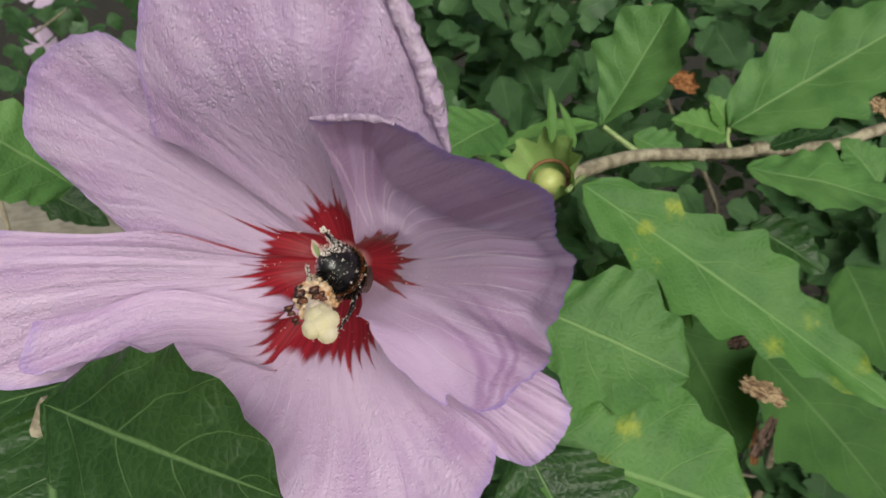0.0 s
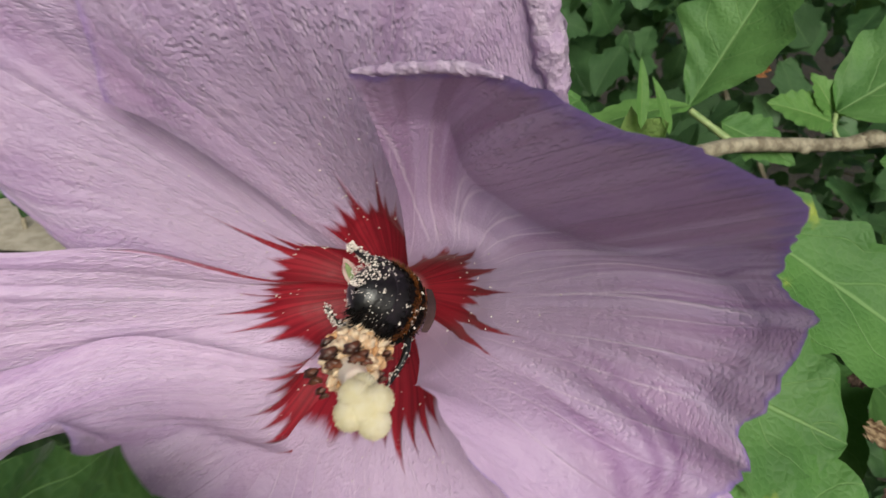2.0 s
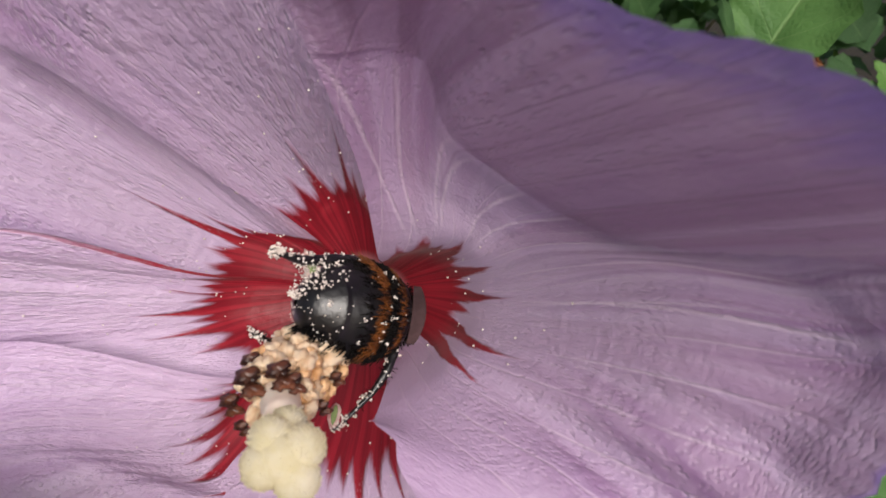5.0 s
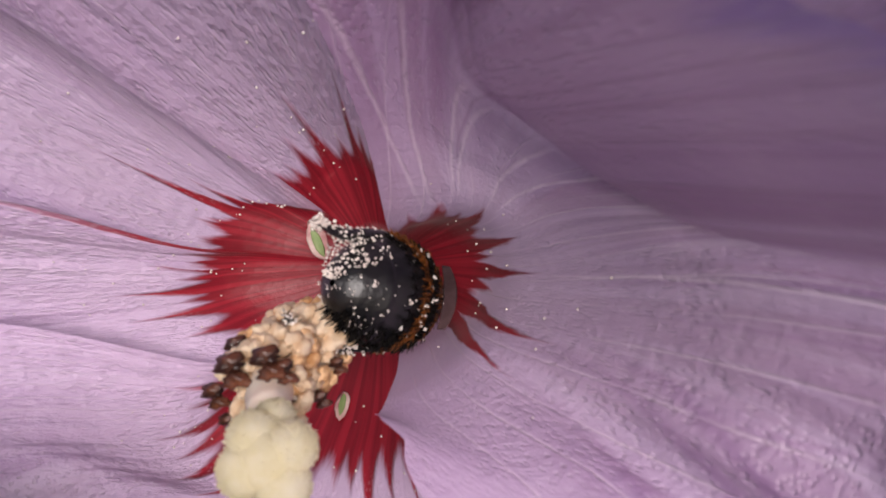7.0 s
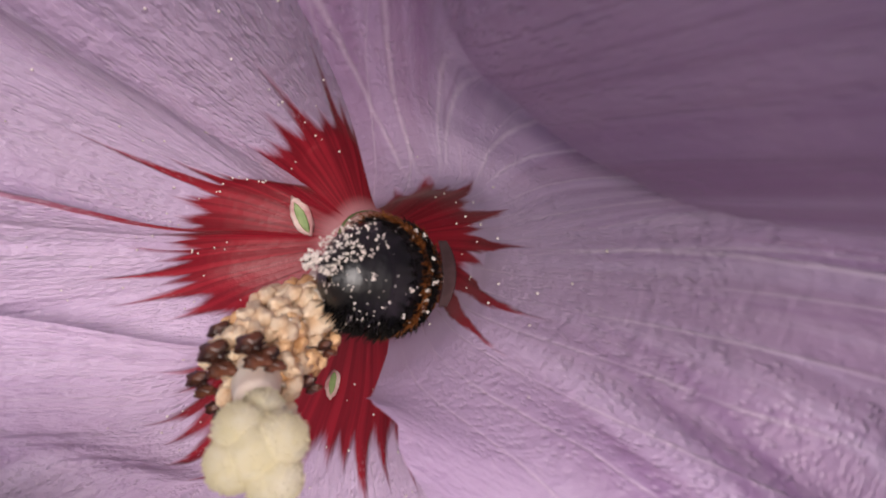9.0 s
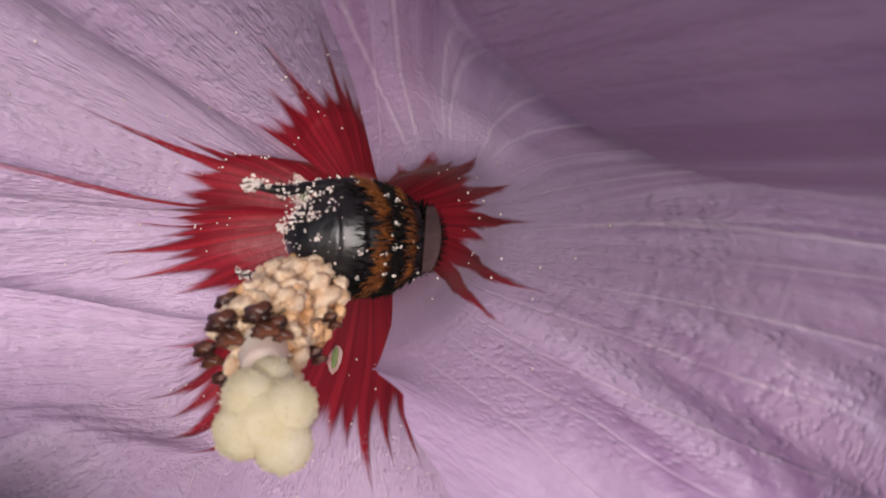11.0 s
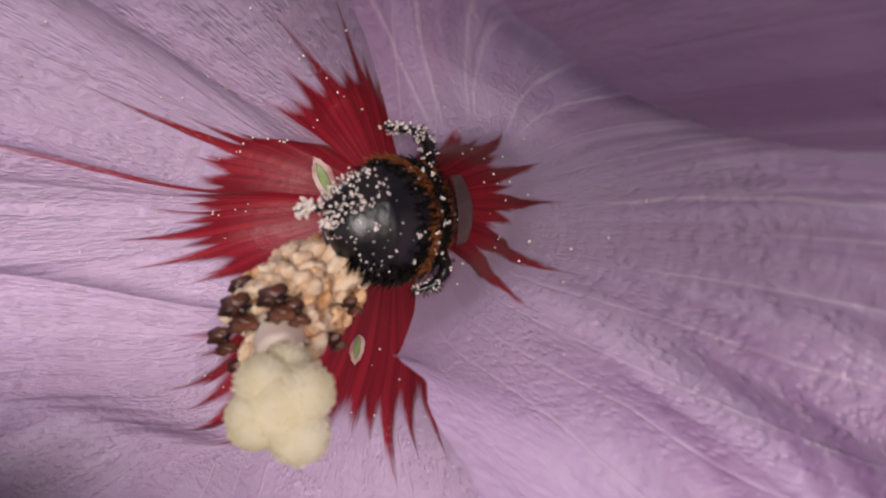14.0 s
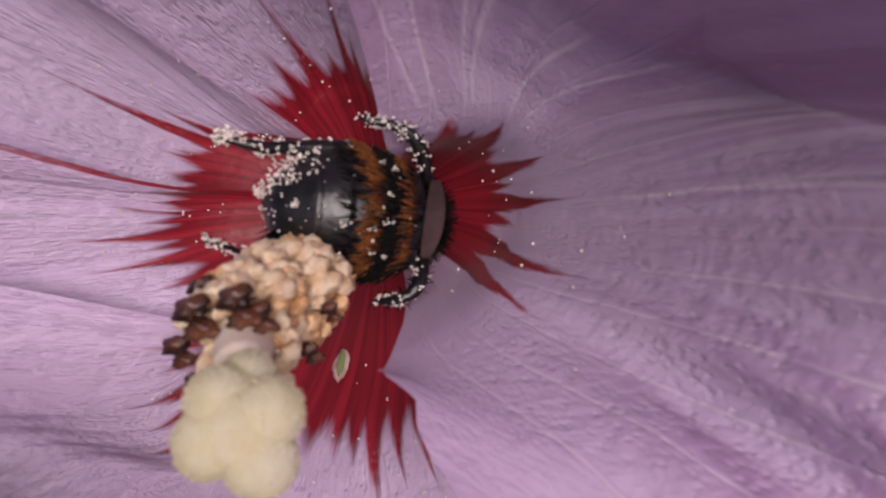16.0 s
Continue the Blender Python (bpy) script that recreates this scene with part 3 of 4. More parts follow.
# ---- the flower ----
# Each petal is lofted outwards through four cross-lines: round the eye, half way, outside, rim.
# Along a line: degrees round the flower, centimetres from its axis, centimetres of lift.
TOP = dict(
    spot=[(140, 1.22, 0.80), (125, 1.24, 0.85), (112, 1.30, 0.90), (100, 1.27, 0.95), (91, 1.20, 1.00), (78, 1.00, 1.10), (55, 0.75, 1.20)],
    mid=[(140, 2.37, 2.10), (128, 2.77, 2.90), (113, 2.78, 3.40), (98, 2.68, 3.55), (84, 2.62, 3.40), (72, 2.46, 3.00), (56, 1.90, 2.20)],
    outer=[(141, 3.00, 2.55), (130, 3.52, 3.50), (113, 3.75, 4.10), (96, 3.74, 4.25), (81, 3.59, 4.05), (68, 3.10, 3.50), (48, 2.35, 2.50)],
    rim=[(143, 3.41, 2.85), (128, 4.18, 3.90), (113, 4.89, 4.50), (95, 5.02, 4.70), (81, 4.54, 4.50), (65, 3.48, 3.70), (43, 2.65, 2.70)],
)
UPPER_LEFT = dict(
    spot=[(-179, 1.77, 0.90), (-192, 1.74, 0.90), (-202, 1.74, 0.85), (-209, 1.61, 0.80), (-213, 1.45, 0.72), (-218, 1.21, 0.70), (-226, 0.92, 0.68)],
    mid=[(174, 2.69, 1.55), (163, 3.05, 1.95), (154, 3.53, 2.30), (146, 3.75, 2.45), (139, 3.59, 2.30), (137, 3.15, 2.10), (138, 2.43, 1.80)],
    outer=[(175, 3.27, 1.80), (165, 3.81, 2.30), (156, 4.38, 2.70), (145, 4.67, 3.00), (136, 4.29, 3.10), (132, 3.78, 2.70), (133, 3.05, 2.20)],
    rim=[(171, 3.52, 2.10), (163, 4.40, 2.45), (157, 5.12, 2.90), (145, 5.36, 3.30), (134, 4.86, 3.50), (131, 4.27, 3.10), (131, 3.73, 2.20)],
)
LEFT = dict(
    spot=[(174, 1.67, 1.05), (178, 1.85, 1.00), (185, 1.94, 1.00), (192, 1.94, 0.95), (202, 1.74, 0.90), (225, 1.45, 0.78)],
    mid=[(169, 2.82, 2.10), (176, 3.35, 2.10), (182, 3.65, 2.05), (189, 3.66, 1.90), (196, 3.44, 1.70), (202, 3.06, 1.40)],
    outer=[(173, 4.06, 2.45), (177, 4.69, 2.60), (182, 4.97, 2.60), (190, 5.06, 2.40), (198, 4.77, 2.00), (202, 4.27, 1.60)],
    rim=[(174, 5.29, 2.70), (178, 5.95, 2.90), (183, 6.32, 2.90), (191, 6.38, 2.70), (200, 6.07, 2.30), (204, 4.97, 1.80)],
)
LOWER_LEFT = dict(
    spot=[(-144, 1.47, 1.05), (-143, 1.66, 1.05), (-140, 1.93, 1.05), (-136, 2.14, 1.05), (-131, 2.29, 1.10), (-123, 2.25, 1.10), (-116, 2.11, 1.05)],
    mid=[(-171, 2.86, 1.95), (-165, 3.01, 2.00), (-158, 2.96, 2.00), (-152, 2.80, 1.98), (-145, 2.62, 1.90), (-135, 2.49, 1.75), (-124, 2.49, 1.50)],
    outer=[(-169, 4.04, 2.40), (-163, 4.08, 2.60), (-159, 3.94, 2.58), (-157, 3.50, 2.48), (-150, 3.16, 2.30), (-138, 3.32, 2.18), (-121, 2.90, 1.80)],
    rim=[(-169, 4.93, 2.50), (-162, 5.14, 2.85), (-159, 4.86, 2.85), (-158, 4.10, 2.85), (-158, 3.40, 2.80), (-137, 3.97, 2.50), (-119, 3.39, 2.00)],
)
BOTTOM = dict(
    spot=[(-127, 2.27, 1.00), (-113, 2.07, 1.15), (-101, 1.98, 1.20), (-91, 1.93, 1.25), (-78, 1.86, 1.30), (-68, 1.74, 1.30), (-60, 1.58, 1.30)],
    mid=[(-131, 2.61, 1.45), (-111, 2.69, 1.85), (-96, 2.90, 2.10), (-84, 3.02, 2.20), (-71, 3.02, 2.20), (-61, 2.90, 2.00), (-54, 2.72, 1.80)],
    outer=[(-134, 3.07, 1.60), (-114, 3.21, 2.10), (-97, 3.67, 2.70), (-85, 3.99, 2.80), (-70, 4.03, 2.80), (-57, 3.66, 2.50), (-49, 3.42, 2.20)],
    rim=[(-138, 3.56, 1.60), (-118, 3.82, 2.10), (-102, 4.47, 2.90), (-85, 4.76, 3.30), (-70, 4.77, 3.30), (-54, 4.32, 2.90), (-47, 4.01, 2.50)],
)
LOWER_RIGHT = dict(
    spot=[(-33, 1.38, 1.40), (-39, 1.44, 1.40), (-45, 1.49, 1.35), (-52, 1.54, 1.30), (-59, 1.61, 1.25)],
    mid=[(-29, 2.84, 2.00), (-35, 2.91, 2.00), (-41, 2.91, 1.95), (-49, 2.89, 1.90), (-55, 2.80, 1.80)],
    outer=[(-27, 3.59, 2.40), (-32, 3.84, 2.50), (-39, 3.94, 2.45), (-45, 3.78, 2.35), (-51, 3.48, 2.10)],
    rim=[(-27, 4.11, 2.70), (-31, 4.52, 2.80), (-38, 4.65, 2.80), (-45, 4.59, 2.65), (-50, 4.06, 2.40)],
)
RIGHT = dict(
    spot=[(59, 0.48, 1.20), (39, 0.93, 1.45), (30, 1.16, 1.45), (24, 1.25, 1.43), (18, 1.32, 1.40), (12, 1.38, 1.35), (6, 1.43, 1.40), (-2, 1.43, 1.45), (-14, 1.40, 1.60), (-26, 1.28, 1.90), (-41, 1.13, 2.10), (-59, 0.98, 2.20)],
    mid=[(79, 1.14, 2.15), (63, 1.32, 2.00), (46, 1.35, 1.75), (31, 1.52, 1.70), (20, 1.77, 1.85), (14, 1.96, 2.10), (9, 2.47, 2.75), (1, 2.61, 2.95), (-10, 2.57, 2.90), (-24, 2.37, 2.80), (-38, 1.79, 2.85), (-54, 1.10, 2.65)],
    outer=[(87, 1.67, 3.05), (69, 1.87, 2.80), (54, 1.65, 2.30), (34, 1.79, 2.10), (17, 2.30, 2.45), (10, 2.95, 3.20), (6, 3.18, 3.55), (0, 3.35, 3.70), (-12, 3.18, 3.30), (-25, 3.06, 3.20), (-41, 2.47, 3.10), (-55, 1.35, 2.90)],
    flap=[(90, 1.92, 3.40), (68, 2.07, 3.40), (50, 1.78, 3.10), (32, 1.97, 2.95), (17, 2.46, 3.25), (11, 3.19, 3.80), (6, 3.34, 3.93), (0, 3.54, 4.00), (-14, 3.40, 3.50), (-25, 3.35, 3.40), (-44, 2.86, 3.25), (-55, 1.58, 2.97)],
    rim=[(93, 2.17, 3.70), (64, 2.24, 4.45), (38, 2.41, 5.10), (25, 2.90, 5.30), (16, 3.32, 5.20), (11, 3.43, 4.55), (6, 3.48, 4.30), (0, 3.72, 4.30), (-15, 3.61, 3.70), (-25, 3.63, 3.60), (-45, 3.24, 3.40), (-56, 1.82, 3.05)],
)
CENTRE = (-1.85, 14.4, -0.25)
PETAL_POSE = Matrix(((1, 0, 0, 0), (0, 0, -1, 0), (0, 1, 0, 0), (0, 0, 0, 1)))


def petal(parent, lines, mat, seed, ruffle=0.06, nibble=0.06, label="", lip=0.0, hinged=False):
    """A petal; lip: a lobe on its last edge, in centimetres; hinged: a copy of the outer part lies over it as a fold.
    """
    def point(a, r, h):
        return (r * math.cos(radians(a)), r * math.sin(radians(a)), h)

    spot = np.array([point(*p) for p in lines["spot"]])
    nu, nv = 110, 120
    u = np.linspace(0, 1, nu)
    rows = []
    angles = np.unwrap(np.radians([p[0] for p in lines["spot"]]))
    mean = angles.mean()
    base = np.array([(0.30 * math.cos(mean + 1.1 * (a - mean)), 0.30 * math.sin(mean + 1.1 * (a - mean)), 0.12) for a in angles])
    throat = 0.42 * base + 0.58 * spot
    throat[:, 2] = 0.12 + 0.40 * (spot[:, 2] - 0.12)
    rows += [spline(base, u), spline(throat, u), spline(spot, u)]
    rows += [spline([point(*p) for p in lines[k]], u) for k in ("mid", "outer", "flap", "rim") if k in lines]
    v = np.linspace(0, 1, nv)
    last = len(rows) - 1
    grid = spline(np.array(rows), np.where(v < 0.6, 5 * v, 3 + (v - 0.6) / 0.4 * (last - 3)) / last)
    du = np.gradient(grid, axis=1)
    dv = np.gradient(grid, axis=0)
    nrm = np.cross(dv, du)
    nrm /= np.linalg.norm(nrm, axis=2, keepdims=True) + 1e-9
    nrm *= np.sign(nrm[..., 2].mean())
    off = np.zeros((nv, nu))
    for i in range(nv):
        for j in range(nu):
            s, c = v[i], u[j]
            pleat = noise.noise(Vector((c * 15, s * 1.6, seed))) + 0.5 * noise.noise(Vector((c * 34, s * 3, seed + 5)))
            edge = noise.noise(Vector((c * 10, s * 2, seed + 9)))
            crinkle = noise.noise(Vector((c * 46, s * 22, seed + 3)))
            fold = noise.noise(Vector((c * 6, s * 1.1, seed + 13)))
            rise = 0.030 * pleat + 0.05 * fold + (0.002 if nibble > 0.1 else 0.007) * crinkle
            if hinged:
                # sharp-crested creases fan out over the lower half
                crest = 1 - 2.2 * abs(noise.noise(Vector((c * 13, s * 0.9, seed + 21))))
                rise += 0.11 * crest * min(1, max(0, (c - 0.45) * 5)) * min(1, max(0, (s - 0.33) * 4))
            if lip:
                rise *= 1 - 0.9 * min(1, max(0, (c - 0.84) / 0.08))
            off[i, j] = rise * min(1, max(0, (s - 0.25) * 3)) + ruffle * edge * max(0, s - 0.6) ** 2 * 5
    grid += nrm * off[..., None]
    if lip:
        side = du[:, -1] / (np.linalg.norm(du[:, -1], axis=1, keepdims=True) + 1e-9)
        swell = np.interp(v, [0.30, 0.44, 0.52, 0.605, 0.635, 0.70, 0.80, 1.0], [0.0, 0.6, 1.0, 1.0, 0.08, 0.35, 0.35, 0.0])
        near = np.clip((u - 0.90) / 0.10, 0, 1) ** 1.5
        grid += lip * (swell[:, None] * near)[..., None] * side[:, None]
    # a slightly nibbled rim
    for j in range(nu):
        nib = (1.1 if hinged and u[j] > 0.42 else 0.5) * noise.noise(Vector((u[j] * 24, seed, 0))) + 0.5 * noise.noise(Vector((u[j] * 75, seed, 2)))
        if hinged:
            nib -= 2.4 * math.exp(-(((u[j] - 0.92) / 0.013) ** 2))
        first = int(nv * (0.82 if hinged else 0.9))
        k = slice(first, nv)
        ramp = np.linspace(0, 1, nv - first)[:, None]
        grid[k, j] += ramp * nib * nibble * (dv[k, j] / (np.linalg.norm(dv[k, j], axis=1, keepdims=True) + 1e-9))
    uv = np.stack(np.meshgrid(u, v), -1).reshape(-1, 2)
    verts, faces = (grid * CM).reshape(-1, 3), sheet_faces(nv, nu)
    if not hinged:
        return part("petal", mesh_of("petal", verts, faces, uv), mat, parent, label)
    whole = part("petal", mesh_of("petal", verts, faces, uv), mat, parent, label)
    normals = np.array([q.normal for q in whole.data.vertices])
    toward = np.sign(normals[:, 2].mean())
    kept = []
    for f in faces:
        c, s = uv[list(f)].mean(axis=0)
        if s > 0.78 and c < 0.36 + 0.5 * (s - 0.80):
            kept.append(f)
    used = sorted({i for f in kept for i in f})
    place = {i: k for k, i in enumerate(used)}
    me = mesh_of("petal_flap", verts[used] + 0.00015 * toward * normals[used], [tuple(place[i] for i in f) for f in kept], uv[used])
    me.normals_split_custom_set_from_vertices([tuple(q) for q in normals[used]])
    fold = part("petal_flap", me, mat, parent, "overhanging outer fold of the petal")
    pivot = Vector(grid[int(round(0.80 * (nv - 1))), int(round(0.25 * (nu - 1)))]) * CM
    return whole, fold, pivot


# the crimson eye of each petal: spikes of (place across, tip, half width), then the valleys between them
EYES = {
    "top": ([(0.04, 0.40, 0.10), (0.12, 0.385, 0.05), (0.202, 0.415, 0.06), (0.321, 0.435, 0.07), (0.45, 0.38, 0.05), (0.56, 0.45, 0.06), (0.63, 0.40, 0.05), (0.75, 0.40, 0.07)], (0.345, 0.345)),
    "upper_left": ([(0.05, 0.42, 0.06), (0.13, 0.36, 0.05), (0.22, 0.37, 0.06), (0.325, 0.465, 0.05), (0.405, 0.405, 0.05), (0.47, 0.35, 0.05)], (0.305, 0.305)),
    "left": ([(0.015, 0.64, 0.05), (0.13, 0.37, 0.07), (0.284, 0.395, 0.06), (0.38, 0.35, 0.04), (0.486, 0.425, 0.07), (0.58, 0.36, 0.04), (0.67, 0.425, 0.06), (0.80, 0.39, 0.05)], (0.31, 0.31)),
    "lower_left": ([(0.10, 0.40, 0.08), (0.22, 0.42, 0.08), (0.35, 0.40, 0.06), (0.514, 0.43, 0.05), (0.64, 0.41, 0.05), (0.76, 0.45, 0.05), (0.93, 0.50, 0.05)], (0.345, 0.345)),
    "bottom": ([(0.20, 0.38, 0.08), (0.32, 0.37, 0.05), (0.44, 0.37, 0.04), (0.51, 0.385, 0.04), (0.578, 0.43, 0.04), (0.661, 0.415, 0.035), (0.752, 0.43, 0.035), (0.84, 0.40, 0.05)], (0.33, 0.33)),
    "lower_right": ([(0.5, 0.3, 0.2)], (0.25, 0.25)),
    "right": ([(0.037, 0.40, 0.035), (0.085, 0.41, 0.04), (0.14, 0.35, 0.03), (0.211, 0.415, 0.055), (0.29, 0.31, 0.03), (0.413, 0.415, 0.075), (0.50, 0.29, 0.04), (0.587, 0.415, 0.06), (0.66, 0.29, 0.03), (0.743, 0.44, 0.04), (0.817, 0.425, 0.035)], (0.31, 0.215)),
}
# streaks, rim blue, stipple, veins, light let through, dusk (painted vein streaks and fold shading), ripples, start of
# the rim, pale and dark veins
SKINS = {
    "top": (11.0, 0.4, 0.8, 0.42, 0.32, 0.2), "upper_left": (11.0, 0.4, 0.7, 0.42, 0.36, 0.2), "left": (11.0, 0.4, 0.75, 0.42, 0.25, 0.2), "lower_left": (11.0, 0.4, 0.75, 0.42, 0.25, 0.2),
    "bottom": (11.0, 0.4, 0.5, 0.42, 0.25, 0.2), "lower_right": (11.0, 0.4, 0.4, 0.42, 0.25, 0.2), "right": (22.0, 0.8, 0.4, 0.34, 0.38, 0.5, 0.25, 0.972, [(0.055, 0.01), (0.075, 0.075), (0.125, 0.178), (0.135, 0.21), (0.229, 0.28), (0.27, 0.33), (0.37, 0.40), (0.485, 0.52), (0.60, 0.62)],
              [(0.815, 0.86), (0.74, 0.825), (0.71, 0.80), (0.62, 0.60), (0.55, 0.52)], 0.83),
}


def hibiscus_flower():
    thing = new("hibiscus_flower")
    thing.matrix_basis = Matrix.Translation(here(*CENTRE)) @ FIRST.to_3x3().to_4x4() @ PETAL_POSE
    tagged(thing, "open lilac hibiscus flower with a crimson eye", "flower")
    petals = {}
    for k, (name, lines, ruffle) in enumerate((("top", TOP, 0.05), ("upper_left", UPPER_LEFT, 0.06), ("left", LEFT, 0.06), ("lower_left", LOWER_LEFT, 0.04),
                                               ("bottom", BOTTOM, 0.08), ("lower_right", LOWER_RIGHT, 0.10), ("right", RIGHT, 0.11))):
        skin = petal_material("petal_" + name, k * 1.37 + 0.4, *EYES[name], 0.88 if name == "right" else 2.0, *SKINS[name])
        if name == "right":
            petals[name], flap, flap_pivot = petal(thing, lines, skin, k * 7.3, ruffle, 0.16, "", 0.17, True)
        else:
            petals[name] = petal(thing, lines, skin, k * 7.3, ruffle)
    # rolled margins
    for rim, lo, hi, width, owner in ((TOP["rim"], 0.66, 1.0, 0.16, petals["top"]), (RIGHT["rim"], 0.0, 0.11, 0.055, flap)):
        pts = spline([(r * math.cos(radians(a)), r * math.sin(radians(a)), h) for a, r, h in rim], np.linspace(lo, hi, 40))
        v, f = tube(pts * CM, [0.35 * width * CM, width * CM, 0.9 * width * CM, width * CM, 0.3 * width * CM], 14, 60, 0.5)
        uv = [(0.3 + 0.2 * math.cos(k % 14 * 0.45), 0.80 + 0.15 * (k // 14) / 60) for k in range(len(v))]
        part("rolled_edge", mesh_of("rolled_edge", v, f, uv), PETAL_BACK, owner, "curled wrinkled petal margin")
    # column: from the throat towards the eye, drooping
    path = [(0.02, 0.02, 0.1), (0.0, -0.12, 0.9), (-0.1, -0.35, 1.6), (-0.2, -0.53, 2.2), (-0.24, -0.62, 2.6), (-0.1, -0.72, 3.1)]
    v, f = tube(np.array(path) * CM, [0.28 * CM, 0.21 * CM, 0.20 * CM, 0.2 * CM, 0.18 * CM, 0.12 * CM], 14, 30)
    column = part("staminal_column", mesh_of("staminal_column", v, f), COLUMN, thing, "pale pink staminal column crowded with anthers")
    rng = random.Random(5)
    shapes = []
    for k in range(8):
        # a kidney-shaped anther with a seam, shrivelled to different degrees
        shapes.append(mesh_of("anther", *joined([blob(0.078 * CM, (1.3, 0.75, 0.75), 0.45, k + 0.3, 3, 1.9, (0, 0.042 * CM, 0)), blob(0.074 * CM, (1.15, 0.7, 0.7), 0.45, k + 4.3, 3, 1.9, (0.012 * CM, -0.045 * CM, 0.01 * CM)),
                                                 blob(0.04 * CM, (1.6, 0.5, 0.6), 0.5, k + 9.0, 2, 2.2, (0.05 * CM, 0.0, -0.02 * CM))])))
    brown = mesh_of("anther", *joined([blob(0.075 * CM, (1.25, 0.8, 0.8), 0.85, 8.0, 3, 2.0, (0, 0.05 * CM, 0)), blob(0.068 * CM, (1.2, 0.75, 0.8), 0.85, 9.0, 3, 2.0, (0.02 * CM, -0.055 * CM, 0.01 * CM))]))
    brown.materials.append(ANTHER_BROWN)
    tan = [s.copy() for s in shapes]
    for s in shapes:
        s.materials.append(ANTHER)
    for s in tan:
        s.materials.append(ANTHER_TAN)
    stalks = []
    axis = np.array(path)
    for k in range(105):
        t = 0.40 + 0.46 * (k + rng.random()) / 105
        p = spline(axis, [t])[0]
        d = spline(axis, [min(1, t + 0.02)])[0] - spline(axis, [t - 0.02])[0]
        d = Vector(d).normalized()
        a = d.orthogonal().normalized()
        w = 2.39996 * k + rng.uniform(-0.3, 0.3)
        out = (math.cos(w) * a + math.sin(w) * d.cross(a) + 0.25 * d).normalized()
        reach = (0.15 + 0.18 * rng.random()) * (1.0 - 0.25 * max(0, t - 0.7) / 0.3)
        tip = Vector(p) + out * reach
        stalks.append(tube(np.array([p, Vector(p) + out * reach * 0.5 + d * 0.02, tip]) * CM, [0.018 * CM] * 3, 5))
        me = tan[k % 8] if rng.random() < 0.36 else shapes[k % 8]
        m = axes_pose(tip * CM, d + 0.5 * Vector((rng.uniform(-1, 1), rng.uniform(-1, 1), rng.uniform(-1, 1))), out) @ Matrix.Scale(rng.uniform(0.7, 1.25), 4)
        part("anther", me, None, column, m=m)
    part("filament_brush", mesh_of("filament_brush", *joined(stalks)), COLUMN, column)
    for a in ((-0.40, -0.52, 2.90, 1.0), (-0.16, -0.45, 2.95, 0.95), (-0.06, -0.50, 2.92, 0.7), (-0.46, -0.42, 2.68, 0.75), (-0.64, -0.76, 2.58, 0.8),
              (0.06, -0.76, 2.5, 0.6), (-0.54, -0.93, 2.58, 0.6), (0.11, -0.58, 2.25, 0.55)):
        m = axes_pose(Vector(a[:3]) * CM, Vector((1, 0.3, 0)), Vector((a[0] + 0.14, a[1] + 0.5, 0.5))) @ Matrix.Scale(a[3], 4)
        part("anther", brown, None, column, "shrivelled dark brown anther", m)
    # stigma: five fuzzy lobes
    lobes = [blob(0.96 * r * CM, (1, 1, 0.95), 0.06, k, 4, 2.5, Vector(p) * CM) for k, (p, r) in enumerate((
        ((-0.12, -0.95, 3.40), 0.165), ((0.10, -1.02, 3.40), 0.165), ((0.13, -0.82, 3.36), 0.155), ((-0.09, -0.78, 3.35), 0.16), ((0.01, -0.90, 3.36), 0.205), ((-0.02, -0.72, 3.20), 0.13)))]
    papillae = []
    for v0, _ in list(lobes):
        mid = sum(v0, Vector()) / len(v0)
        for q in v0[::2]:
            d = (q - mid).normalized()
            lean = d + 0.5 * Vector((rng.uniform(-1, 1), rng.uniform(-1, 1), rng.uniform(-1, 1)))
            papillae.append(tube([q - 0.005 * CM * d, q + lean * rng.uniform(0.004, 0.012) * CM], [0.007 * CM, 0.005 * CM], 4))
    stigma = part("stigma", mesh_of("stigma", *joined(lobes)), CREAM, thing, "fuzzy cream-coloured lobed stigma")
    tagged(part("fuzz", mesh_of("fuzz", *joined(papillae)), CREAM, stigma), kind="stuff")
    # green calyx seen between the claws of the petals
    cal = [blob(0.45 * CM, (1, 1, 0.5), 0.1, 3, 3, 1.0, (0, 0, -0.12 * CM))]
    part("calyx", mesh_of("calyx", *joined(cal)), STALK, thing, "green calyx")
    # flat patches on the petals, placed to fit the camera's view of green gaps
    for at, along, up, ln in (((-0.60, 0.22, 0.275), (0.12, -0.27, -0.06), (0.29, -0.07, 0.95), 0.34), ((-0.235, -1.27, 0.60), (0.0, 0.13, -0.10), (-0.04, 0.55, 0.82), 0.24)):
        m = axes_pose(Vector(at) * CM, Vector(along), Vector(up))
        claw = part("petal_claw", mesh_of("petal_claw", *blob(0.5 * ln * CM, (1.25, 0.50, 0.04), 0.45, ln, 3, 1.5)), CLAW, thing, "whitish claw at the petal's foot", m)
        part("sepal", mesh_of("sepal", *blob(0.5 * ln * CM, (0.95, 0.24, 0.06), 0.35, ln, 3, 1.5, (0, 0, 0.010 * CM))), STALK, claw, "green sepal patch laid on the petal claws")
    v, f = tube(np.array([(0, 0, -0.2), (0.4, 0.3, -1.5), (1.8, 0.9, -4.0), (4.5, 1.6, -7.5), (5.2, 2.2, -7.9)]) * CM, [0.16 * CM, 0.12 * CM, 0.12 * CM, 0.12 * CM, 0.13 * CM], 8, 30)
